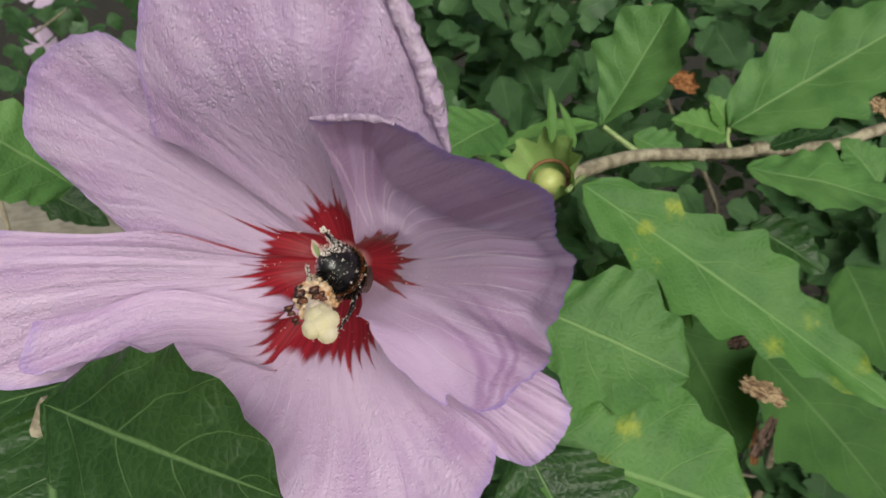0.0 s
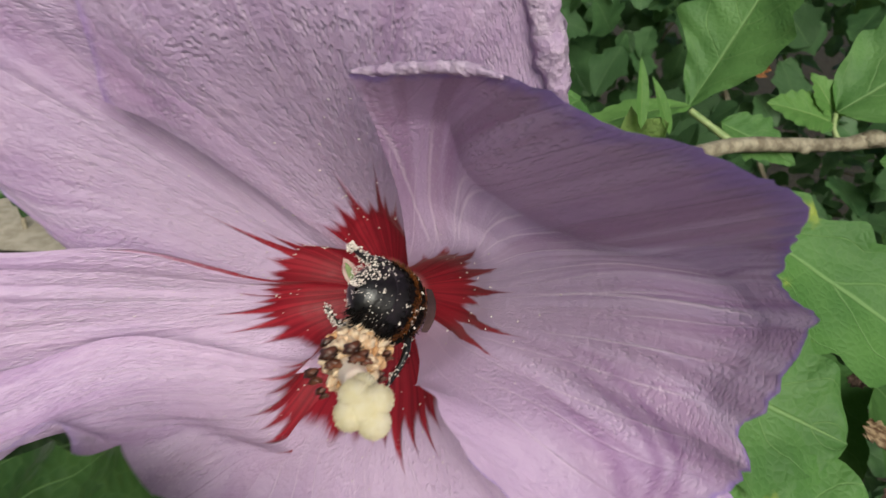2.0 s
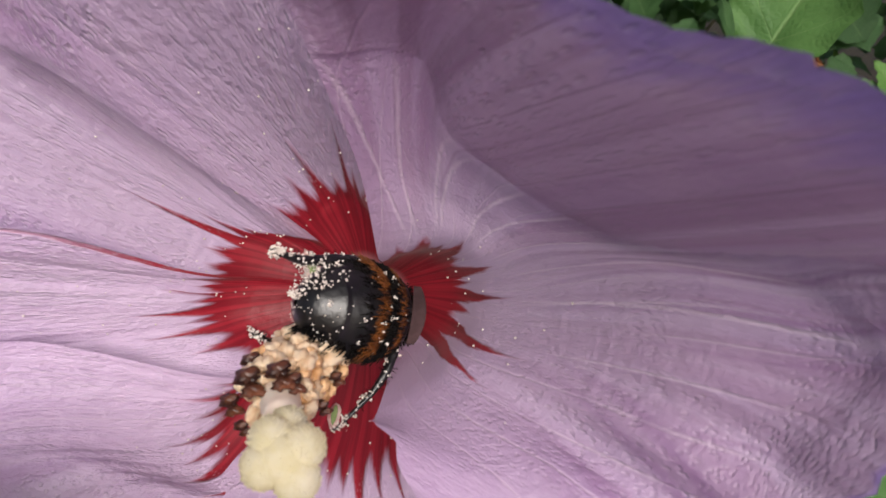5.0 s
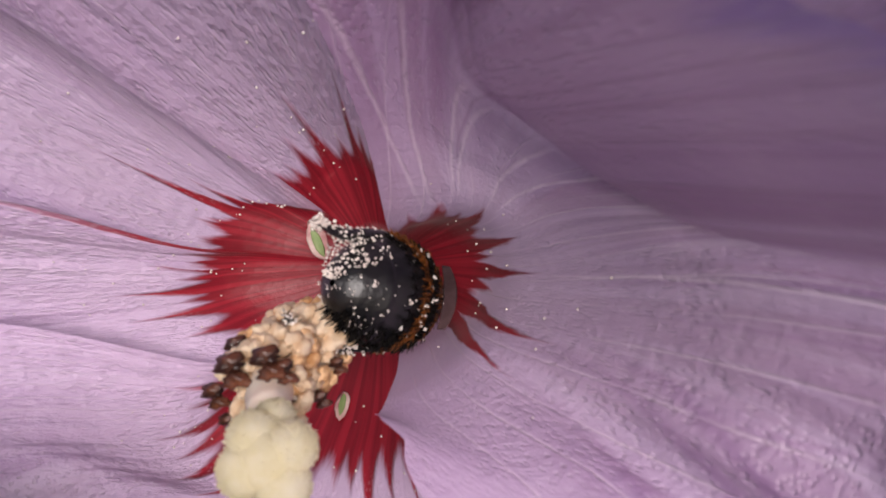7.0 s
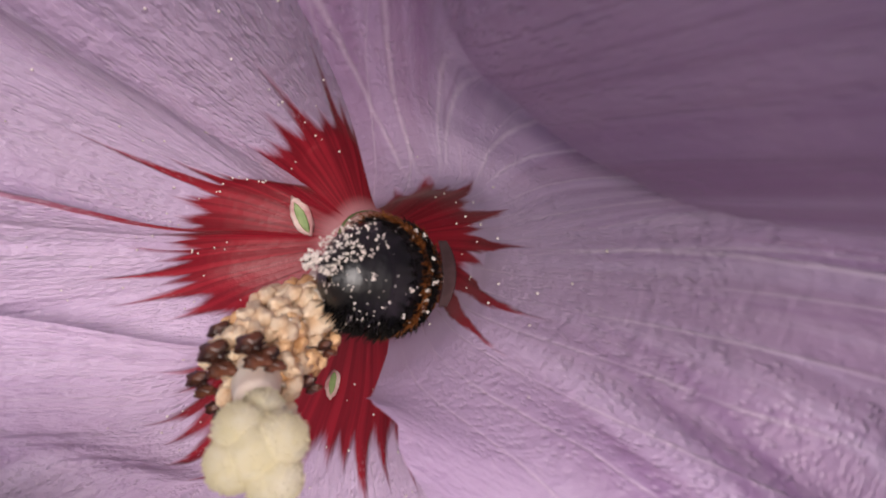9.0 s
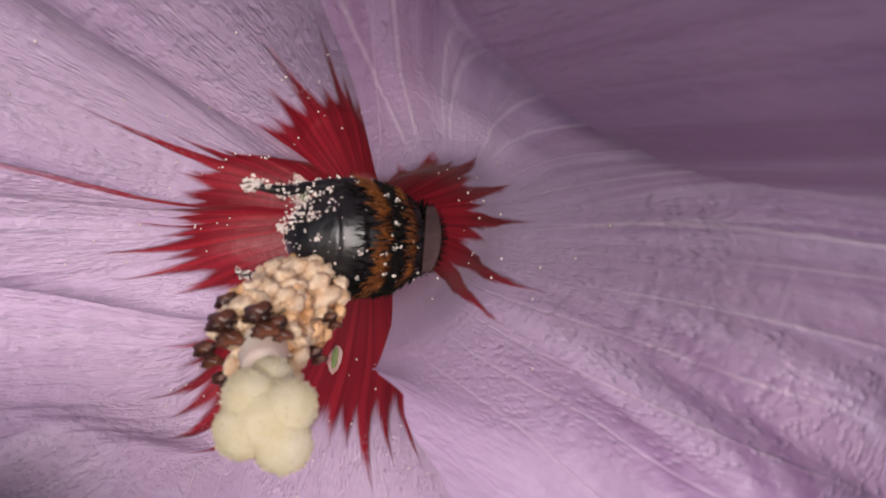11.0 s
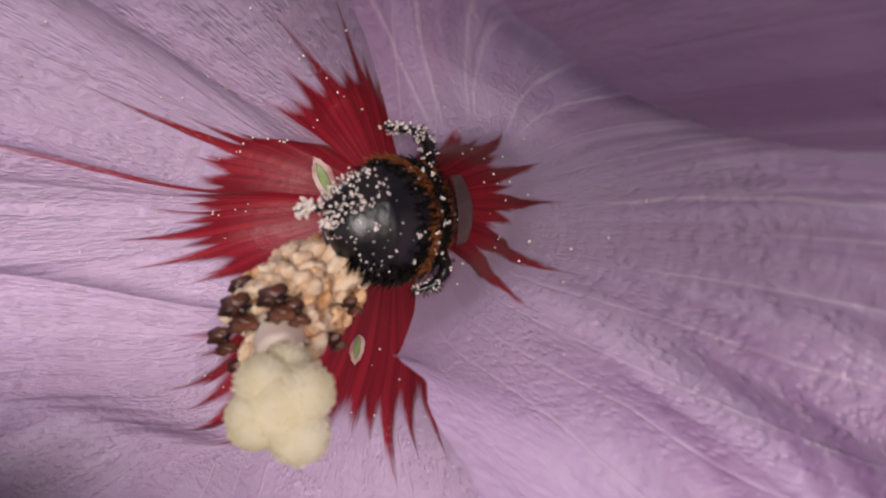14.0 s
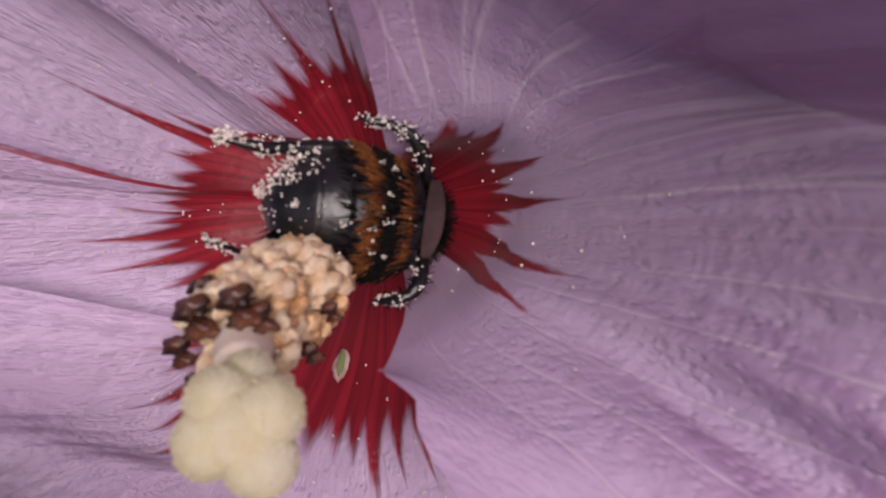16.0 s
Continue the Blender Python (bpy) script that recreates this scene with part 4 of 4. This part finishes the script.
    part("flower_stalk", mesh_of("flower_stalk", v, f), STALK, thing, "green flower stalk")
    # scattered pollen on the petals
    grains = []
    for name, lines in (("top", TOP), ("left", LEFT), ("upper_left", UPPER_LEFT), ("bottom", BOTTOM), ("right", RIGHT), ("lower_left", LOWER_LEFT)):
        me = petals[name].data
        for _ in range(26):
            row = int(120 * (0.2 + 0.33 * rng.random()))
            q = me.vertices[row * 110 + rng.randrange(8, 102)]
            up = q.normal * (1 if q.normal.z > 0 else -1)
            grains.append(blob(rng.uniform(0.006, 0.013) * CM, (1, 1, 1), 0, 0, 1, 1, q.co + up * 0.012 * CM))
    tagged(part("pollen", mesh_of("pollen", *joined(grains)), POLLEN, thing, "scattered pale pollen grains"), kind="stuff")
    return thing, petals, flap, flap_pivot


# ---- the bee: waist at the origin, tail along +x, back along +z ----
def bee():
    UNIT = 0.94 * CM
    thing = new("bumblebee")
    tagged(thing, "black bumblebee with rust hair bands, dusted with pollen", "bee")
    rng = random.Random(11)
    stations = [(-0.02, 0.20), (0.06, 0.34), (0.2, 0.395), (0.4, 0.415), (0.6, 0.405), (0.8, 0.345), (0.94, 0.25), (1.03, 0.15), (1.08, 0.02)]

    def girth(x):
        return 1.04 * float(np.interp(x, [s[0] for s in stations], [s[1] for s in stations]))

    def skin(x, w):
        step = 0.012 * (1 - ((x * 5.2) % 1.0))
        r = girth(x) + step
        return Vector((x, r * math.sin(w), 0.88 * r * math.cos(w) - 0.06 * x * x)) * UNIT

    n, m = 60, 40
    verts = [skin(-0.02 + 1.10 * i / (n - 1), 2 * math.pi * j / m) for i in range(n) for j in range(m)]
    faces = [(i * m + j, i * m + (j + 1) % m, (i + 1) * m + (j + 1) % m, (i + 1) * m + j) for i in range(n - 1) for j in range(m)]
    abdomen = part("abdomen", mesh_of("abdomen", verts, faces), CUTICLE, thing, "glossy black segmented abdomen")

    def coat(name, mat, parent, count, lo, hi, length, lie, lab="", arc=(-math.pi, math.pi)):
        hairs = []
        for _ in range(count):
            x, w = rng.uniform(lo, hi), rng.uniform(*arc)
            p = skin(x, w)
            out = Vector((0, math.sin(w), math.cos(w)))
            d = (out * (1 - lie) + Vector((1, 0, 0)) * lie + 0.18 * Vector((rng.uniform(-1, 1), rng.uniform(-1, 1), rng.uniform(-1, 1)))).normalized()
            q = length * rng.uniform(0.6, 1.1) * UNIT
            hairs.append(tube([p, p + d * q * 0.6, p + d * q + Vector((q * 0.1, 0, 0))], [0.0075 * UNIT, 0.006 * UNIT, 0.002 * UNIT], 3))
        return part(name, mesh_of(name, *joined(hairs)), mat, parent, lab)

    coat("rust_band", FUR_RUST, abdomen, 700, 0.34, 0.45, 0.14, 0.72, "rust-brown band of hair")
    coat("rust_band", FUR_RUST, abdomen, 380, 0.11, 0.19, 0.13, 0.7, "rust-brown band of hair")
    coat("black_hair", FUR_BLACK, abdomen, 900, 0.0, 0.62, 0.10, 0.75)
    coat("black_band", FUR_BLACK, abdomen, 700, 0.22, 0.33, 0.12, 0.7)
    coat("flank_hair", FUR_BLACK, abdomen, 420, 0.0, 1.0, 0.12, 0.55, "", (0.9, 2.4))
    grains = []
    for _ in range(180):
        x, w = rng.uniform(0.1, 1.08) if rng.random() < 0.6 else rng.uniform(0.8, 1.1), rng.uniform(-math.pi, math.pi)
        p = skin(x, w)
        p += Vector((0, math.sin(w), math.cos(w))) * 0.02 * UNIT
        r = rng.uniform(0.004, 0.009) * UNIT
        grains.append(blob(r, (1, 1, 1), 0, 0, 1, 1, p))
        if rng.random() < 0.2:
            grains.append(blob(r, (1, 1, 1), 0, 0, 1, 1, p + Vector((rng.uniform(-1, 1), rng.uniform(-1, 1), 0)) * r * 1.6))
    for _ in range(20):
        x, w = rng.uniform(0.25, 1.0), rng.uniform(-1.6, 1.6)
        p = skin(x, w) + Vector((0, math.sin(w), math.cos(w))) * 0.02 * UNIT
        for _ in range(rng.randrange(3, 7)):
            e = Vector((rng.uniform(-1, 1), rng.uniform(-0.6, 0.6), rng.uniform(-0.3, 0.6))) * 0.022 * UNIT
            grains.append(blob(rng.uniform(0.008, 0.013) * UNIT, (1, 1, 1), 0, 0, 1, 1, p + e))
    for _ in range(150):
        x, w = 1.1 - 0.33 * rng.random() ** 2, rng.uniform(-2.4, -0.5)
        p = skin(x, w) + Vector((0.6 * rng.random(), math.sin(w), math.cos(w))) * rng.uniform(0.01, 0.09) * UNIT
        grains.append(blob(rng.uniform(0.007, 0.013) * UNIT, (1, 1, 1), 0, 0, 1, 1, p))
    tagged(part("pollen", mesh_of("pollen", *joined(grains)), POLLEN, abdomen, "pale pollen grains"), kind="stuff")
    # thorax and head, down in the throat
    thorax = part("thorax", mesh_of("thorax", *blob(0.24 * UNIT, (0.75, 1.05, 0.95), 0.05, 1, 3, 1, (-0.08 * UNIT, 0, -0.10 * UNIT))), FUR_BLACK, thing, "bristly black thorax")
    spikes = []
    for _ in range(1500):
        d = Vector((rng.gauss(0, 1), rng.gauss(0, 1), rng.gauss(0, 1))).normalized()
        p = Vector((-0.08 + 0.17 * d.x, 0.24 * d.y, -0.10 + 0.21 * d.z)) * UNIT
        spikes.append(tube([p, p + d * rng.uniform(0.05, 0.13) * UNIT], [0.009 * UNIT, 0.003 * UNIT], 3))
    part("bristles", mesh_of("bristles", *joined(spikes)), FUR_BLACK, thorax)
    part("head", mesh_of("head", *blob(0.12 * UNIT, (0.7, 1.1, 0.9), 0.05, 2, 3, 1, (-0.14 * UNIT, 0, -0.30 * UNIT))), FUR_BLACK, thing)
    # wings folded flat over the waist
    verts, uv = [], []
    for i in range(24):
        s = i / 23
        for j in range(9):
            c = j / 8 * 2 - 1
            w = 0.062 * math.sin(math.pi * (0.04 + 0.92 * s)) ** 0.55
            y = -0.27 + 0.54 * s
            verts.append(Vector((-0.02 + w * c + 0.03 * s, y, 0.34 - 0.9 * y * y - 0.03 * c)) * UNIT)
            uv.append((c, s))
    wing = part("wing", mesh_of("wing", verts, sheet_faces(24, 9), uv), WING, thing, "dusky folded wing")
    wing.modifiers.new("thickness", "SOLIDIFY").thickness = 0.00008

    def leg(points, radii, dust):
        v, f = tube(np.array(points) * UNIT, [r * UNIT for r in radii], 8, 24, 0.25)
        ob = part("leg", mesh_of("leg", v, f), CUTICLE, thing)
        bits, hairs = [], []
        for _ in range(130):
            t = rng.random()
            p = Vector(spline(points, [t])[0])
            d = Vector((rng.gauss(0, 1), rng.gauss(0, 1), rng.gauss(0, 1))).normalized()
            r = float(np.interp(t, np.linspace(0, 1, len(radii)), radii))
            hairs.append(tube([(p + d * r * 0.8) * UNIT, (p + d * (r + 0.05)) * UNIT], [0.005 * UNIT, 0.002 * UNIT], 3))
            if rng.random() < dust * (0.3 + t):
                for _ in range(3):
                    e = Vector((rng.gauss(0, 1), rng.gauss(0, 1), rng.gauss(0, 1))) * 0.012
                    bits.append(blob(rng.uniform(0.007, 0.013) * UNIT, (1, 1, 1), 0, 0, 1, 1, (p + d * (r + 0.012) + e) * UNIT))
        part("bristles", mesh_of("bristles", *joined(hairs)), FUR_BLACK, ob)
        if bits:
            tagged(part("pollen", mesh_of("pollen", *joined(bits)), POLLEN, ob, "clumped pale pollen"), kind="stuff")
        return ob

    # hind legs trail past the tail, middle legs brace against the petals
    legs = {
        "hind_upper": leg([(0.15, -0.25, -0.05), (0.45, -0.42, 0.0), (0.85, -0.40, -0.02), (1.15, -0.36, 0.02), (1.42, -0.40, 0.0)], [0.05, 0.06, 0.055, 0.04, 0.02], 1.0),
        "hind_lower": leg([(0.15, 0.2, -0.2), (0.5, 0.34, -0.32), (0.9, 0.36, -0.34), (1.2, 0.33, -0.26), (1.42, 0.27, -0.2)], [0.03, 0.035, 0.028, 0.02, 0.012], 0.5),
        "middle_upper": leg([(-0.12, -0.25, -0.05), (-0.02, -0.48, 0.05), (0.12, -0.62, 0.08), (0.42, -0.70, -0.02)], [0.05, 0.055, 0.04, 0.02], 0.8),
        "trailing_lower": leg([(-0.02, 0.30, 0.05), (0.02, 0.52, 0.06), (0.09, 0.76, 0.0), (0.21, 1.0, -0.08), (0.30, 1.16, -0.14)], [0.045, 0.045, 0.03, 0.02, 0.012], 0.45),
        "middle_lower": leg([(-0.12, 0.25, -0.05), (-0.06, 0.46, 0.05), (0.06, 0.58, 0.02), (0.22, 0.62, -0.1)], [0.05, 0.055, 0.045, 0.02], 0.3),
    }
    # a thick clot of pollen on the foot of the raised hind leg
    clot = [blob(rng.uniform(0.010, 0.018) * UNIT, (1, 1, 1), 0, 0, 1, 1, Vector((1.36 + rng.gauss(0, 0.05), -0.40 + rng.gauss(0, 0.025), rng.gauss(0.01, 0.025))) * UNIT) for _ in range(70)]
    tagged(part("pollen_clot", mesh_of("pollen_clot", *joined(clot)), POLLEN, legs["hind_upper"], "thick pale pollen clot"), kind="stuff")
    return thing, legs


# seconds; the waist in centimetres from the first eye; the way to the tail
BEE = [
    (0, -1.52, 12.70, -0.49, -0.29, -0.87, 0.39),
    (0.5, -1.52, 12.70, -0.44, -0.32, -0.87, 0.37),
    (1, -1.57, 12.70, -0.46, -0.30, -0.88, 0.36),
    (1.5, -1.61, 12.70, -0.38, -0.49, -0.81, 0.32),
    (2, -1.53, 12.70, -0.34, -0.40, -0.86, 0.30),
    (2.5, -1.37, 12.70, -0.28, -0.59, -0.76, 0.28),
    (3, -1.46, 12.70, -0.30, -0.57, -0.78, 0.24),
    (3.5, -1.37, 12.70, -0.32, -0.69, -0.66, 0.29),
    (4, -1.37, 12.70, -0.31, -0.68, -0.70, 0.21),
    (6.5, -1.26, 13.00, -0.34, -0.52, -0.84, 0.15),
    (7, -1.27, 13.00, -0.36, -0.40, -0.90, 0.17),
    (7.5, -1.17, 13.00, -0.36, -0.57, -0.80, 0.19),
    (8, -1.23, 13.00, -0.41, -0.49, -0.85, 0.18),
    (8.5, -1.20, 13.00, -0.35, -0.45, -0.89, 0.08),
    (9, -1.20, 13.00, -0.36, -0.39, -0.92, 0.07),
    (9.2, -1.22, 13.00, -0.36, -0.47, -0.88, 0.07),
    (11.3, -1.24, 13.00, -0.27, -0.81, -0.58, 0.04),
    (11.5, -1.15, 13.00, -0.34, -0.43, -0.90, 0.08),
    (12, -1.17, 13.00, -0.31, -0.71, -0.70, 0.12),
    (12.5, -1.13, 13.00, -0.37, -0.48, -0.88, 0.07),
    (13, -1.18, 13.00, -0.39, -0.40, -0.92, 0.01),
    (13.3, -1.20, 13.00, -0.31, -0.48, -0.87, 0.06),
    (13.5, -1.16, 13.00, -0.36, -0.39, -0.92, 0.01),
    (13.7, -1.33, 13.00, -0.33, -0.50, -0.86, 0.07),
    (14, -1.28, 13.00, -0.20, -0.47, -0.88, -0.09),
    (14.3, -1.32, 13.00, -0.21, -0.68, -0.73, 0.00),
    (14.5, -1.26, 13.00, -0.20, -0.94, -0.33, -0.08),
    (14.8, -1.29, 13.00, -0.28, -0.48, -0.87, -0.05),
    (15, -1.27, 13.00, -0.30, -0.70, -0.71, 0.00),
    (15.3, -1.24, 13.00, -0.31, -0.60, -0.80, -0.02),
    (15.5, -1.24, 13.00, -0.32, -0.74, -0.67, 0.03),
    (16, -1.33, 13.00, -0.27, -0.85, -0.51, 0.11),
]


def bee_pose(x, y, z, a, b, c):
    """The waist's place and the way to the tail; the bee keeps its flank downwards as it turns."""
    turn = FIRST.to_3x3()
    tail = Vector((a, b, c)).normalized()
    back = tail.cross(Vector((0.08, 0.0, -1.0)))
    return axes_pose(here(x - 0.05, y, z - 0.05), turn @ tail, turn @ back)


# ---- the garden behind ----
def hedge(name, label, count, box, size, mats, seed, own=120):
    """A thicket of small leaves on twigs, in a box of centimetres from the first eye."""
    rng = random.Random(seed)
    thing = new(name)
    tagged(thing, label, "shrub")
    shapes = [leaf_sheet(1.0, 0.75, 0.15, 0.15, 0.06, 5, 0.35, k * 3.1, 14, 7, 0.38, 0.2) for k in range(4)]
    turn = FIRST.to_3x3()
    made = []
    for k in range(count):
        f = rng.random()
        y = box[2] + (box[3] - box[2]) * f
        x = rng.uniform(box[0], box[1]) * y
        z = rng.uniform(box[4], box[5]) * y
        if noise.noise(Vector((x * 0.05, z * 0.05, y * 0.04 + seed))) < -0.2:
            continue
        p = here(x, y, z)
        s = rng.uniform(*size) * CM
        face = turn @ Vector((rng.gauss(0, 0.5), -0.8, 0.5 + rng.gauss(0, 0.35)))
        d = turn @ Vector((rng.gauss(0, 1), rng.gauss(0, 0.4), rng.gauss(-0.3, 0.7)))
        made.append((y, axes_pose(p, d, face) @ Matrix.Scale(s, 4), k % 4))
    made.sort(key=lambda r: r[0])
    for me in shapes:
        me.materials.append(mats)
    for y, m, k in made[:own]:
        part("leaf", shapes[k], None, thing, m=m)
    verts, faces, uv = [], [], []
    for y, m, k in made[own:]:
        base = len(verts)
        verts += [m @ v.co for v in shapes[k].vertices]
        faces += [tuple(i + base for i in p.vertices) for p in shapes[k].polygons]
        uv += [(j % 7 / 3 - 1, j // 7 / 13) for j in range(14 * 7)]
    rest = part("foliage", mesh_of("foliage", verts, faces, uv), mats, thing)
    tagged(rest, kind="stuff")
    twigs = []
    for k in range(12):
        y = rng.uniform(box[2], box[3]) + 6
        x, z = rng.uniform(box[0], box[1]) * y, rng.uniform(box[4], box[5]) * y
        d = Vector((rng.gauss(0, 12), rng.gauss(0, 5), rng.gauss(6, 9)))
        pts = [here(*(Vector((x, y, z)) + d * t + Vector((rng.gauss(0, 1), 0, rng.gauss(0, 1))))) for t in (-1, -0.3, 0.3, 1)]
        twigs.append(tube(pts, [0.25 * CM, 0.2 * CM, 0.16 * CM, 0.1 * CM], 6, 10))
    # main stems rise from the soil into the leaves
    for k in range(6):
        y = rng.uniform(box[2] + 8, box[3])
        x, z = (box[0] + (box[1] - box[0]) * (k + 0.5) / 6) * y, 0.5 * (box[4] + box[5]) * y
        a = here(x, y, z)
        b = Vector((a.x + rng.uniform(-0.08, 0.08), a.y + rng.uniform(-0.05, 0.08), -0.02))
        twigs.append(tube([b, b.lerp(a, 0.5) + Vector((rng.uniform(-0.04, 0.04), 0.03, 0)), a], [0.7 * CM, 0.5 * CM, 0.3 * CM], 7, 12, 0.2))
    for v, f in twigs:
        part("twig", mesh_of("twig", v, f), BARK, thing)


def blossom(place, size, seed):
    """A lilac flower far off among the leaves."""
    rng = random.Random(seed)
    thing = new("far_blossom")
    thing.matrix_basis = Matrix.Translation(here(*place))
    tagged(thing, "lilac hibiscus blossom among distant leaves", "flower", "distant blossoms")
    me = leaf_sheet(size * CM, size * 0.9 * CM, -0.2, 0.1, 0.12, 3, 0.0, seed, 12, 9, 0.65)
    for k in range(5):
        turn = FIRST.to_3x3()
        a = k * 1.257 + rng.uniform(-0.2, 0.2)
        part("petal", me, PETAL_BACK, thing, m=axes_pose((0, 0, 0), turn @ Vector((math.cos(a), -0.35, math.sin(a))), turn @ Vector((0, -1, 0.2))))


def sandy_path():
    verts, uv = [], []
    for i in range(30):
        for j in range(14):
            x = -12.0 + 11.6 * i / 29 + 0.03 * noise.noise(Vector((i * 0.7, j * 0.7, 1)))
            y = 1.65 + 0.8 * j / 13 + 0.12 * noise.noise(Vector((i * 0.4, j * 0.4, 3)))
            verts.append((x, y, 0.045 + 0.012 * noise.noise(Vector((i, j, 8)))))
            uv.append((i / 29, j / 13))
    ob = part("sandy_path", mesh_of("sandy_path", verts, sheet_faces(30, 14), uv), SAND)
    tagged(ob, "pale trodden sandy path", "path", kind="structure")


ground()
sandy_path()
hibiscus_branch()
seed_capsule()
# some of these leaf scraps stand in for withered blossom, twigs and a pod
for base, tip, width, seed, mat in (
    ((9.35, 22.8, -4.15), (10.75, 22.9, -4.85), 0.62, 1.0, DRY),
    ((12.2, 40.0, 9.6), (13.9, 40.0, 8.7), 1.15, 2.0, DRY_RUST),
    ((9.0, 23.0, -3.05), (9.85, 22.9, -2.75), 0.42, 3.0, DRY_DARK),
    ((9.7, 22.8, -6.5), (10.4, 22.9, -5.3), 0.40, 4.0, DRY_DARK),
    ((12.1, 28.4, -8.4), (12.3, 28.6, -7.0), 0.35, 5.0, DRY_RUST),
    ((16.2, 27.6, 5.6), (16.9, 27.4, 5.0), 0.6, 6.0, DRY),
    ((26.5, 60, 20.4), (29, 60, 19.0), 1.5, 7.0, DRY),
):
    dry_leaf(base, tip, width, seed, mat)
blossom((-68, 124, 44), 4.5, 1)
blossom((3.5, 88, 31), 3.6, 2)
blossom((-82, 150, 42), 4.0, 3)
flower, petals, flap, flap_pivot = hibiscus_flower()
bumblebee, legs = bee()
hedge("shrub", "dense dark green shrub with small lobed leaves", 6800, (-0.14, 0.78, 44, 95, -0.48, 0.5), (1.5, 3.6), HEDGE, 3, 200)
hedge("far_shrub", "loose shrub of mixed green leaves beyond the path", 900, (-0.75, -0.10, 130, 230, 0.08, 0.45), (4, 8), HEDGE, 9, 60)


# seconds; centimetres and degrees that move the overhanging flap to fit its outline in the camera's view
FLAP = [
    (0.0, 0, 0, 0, 0, 0, 0),
    (4.2, 0, 0, 0, 0, 0, 0),
    (6.4, 0.06, 0.0, 0.12, 7.5, 0, -5.8),
    (9.0, 0.08, -0.10, 0.15, 3, 0.5, -6.0),
    (12.5, 0.02, -0.05, 0.15, 5, -1, -3.7),
    (14.0, 0.08, -0.09, 0.15, 5, 0, -3.4),
    (15.0, 0.20, -0.11, 0.15, 7.3, 0, -3.3),
    (16.0, 0.26, 0.0, 0.15, 10.0, 3.0, -5.5),
]


def flap_pose(x, y, z, rx, ry, rz):
    return Matrix.Translation(flap_pivot) @ pose(CM * x, CM * y, CM * z, rx, ry, rz) @ Matrix.Translation(-flap_pivot)


def motions():
    walk(flap, [(t, flap_pose(*row)) for t, *row in FLAP])
    # both poses shift a leg inside the abdomen to keep it out of view
    tucked, folded = pose(0.003, 0.0045, -0.001), pose(0.003, -0.0045, -0.001)
    walk(legs["middle_upper"], [(0.0, tucked), (13.3, tucked), (13.7, pose(0, 0, 0)), (16.0, pose(0, 0, 0, 0, 0, 4))])
    walk(legs["middle_lower"], [(0.0, folded), (13.3, folded), (13.7, pose(0, 0, 0)), (16.0, pose(0, 0, 0))])
    hip = Matrix.Translation(Vector((-0.02, 0.30, 0.05)) * 0.94 * CM)

    def swung(z):
        return hip @ pose(0, 0, 0, 0, 0, z) @ hip.inverted()

    walk(legs["trailing_lower"], [(0.0, swung(0)), (4.2, swung(0)), (6.6, swung(-55)), (7.4, swung(-62)), (8.6, swung(-95)), (16.0, swung(-95))])
    hind = Matrix.Translation(Vector((0.15, -0.25, -0.05)) * 0.94 * CM)
    sweeps = [(0.0, 0), (8.2, 0), (8.6, 9), (9.1, 12), (9.6, 0), (11.3, 0), (11.6, 10), (12.0, 0), (12.4, 9), (12.7, 0), (13.0, 10), (13.3, 3), (13.6, 12), (14.0, 9), (14.3, 0), (14.7, 8), (15.0, 0), (15.3, 10), (15.6, 0), (16.0, 0)]
    walk(legs["hind_upper"], [(t, hind @ pose(0, 0, 0, 0, 0, z) @ hind.inverted()) for t, z in sweeps])
    walk(bumblebee, [(t, bee_pose(x, y, z, a, b, c)) for t, x, y, z, a, b, c in BEE])


motions()
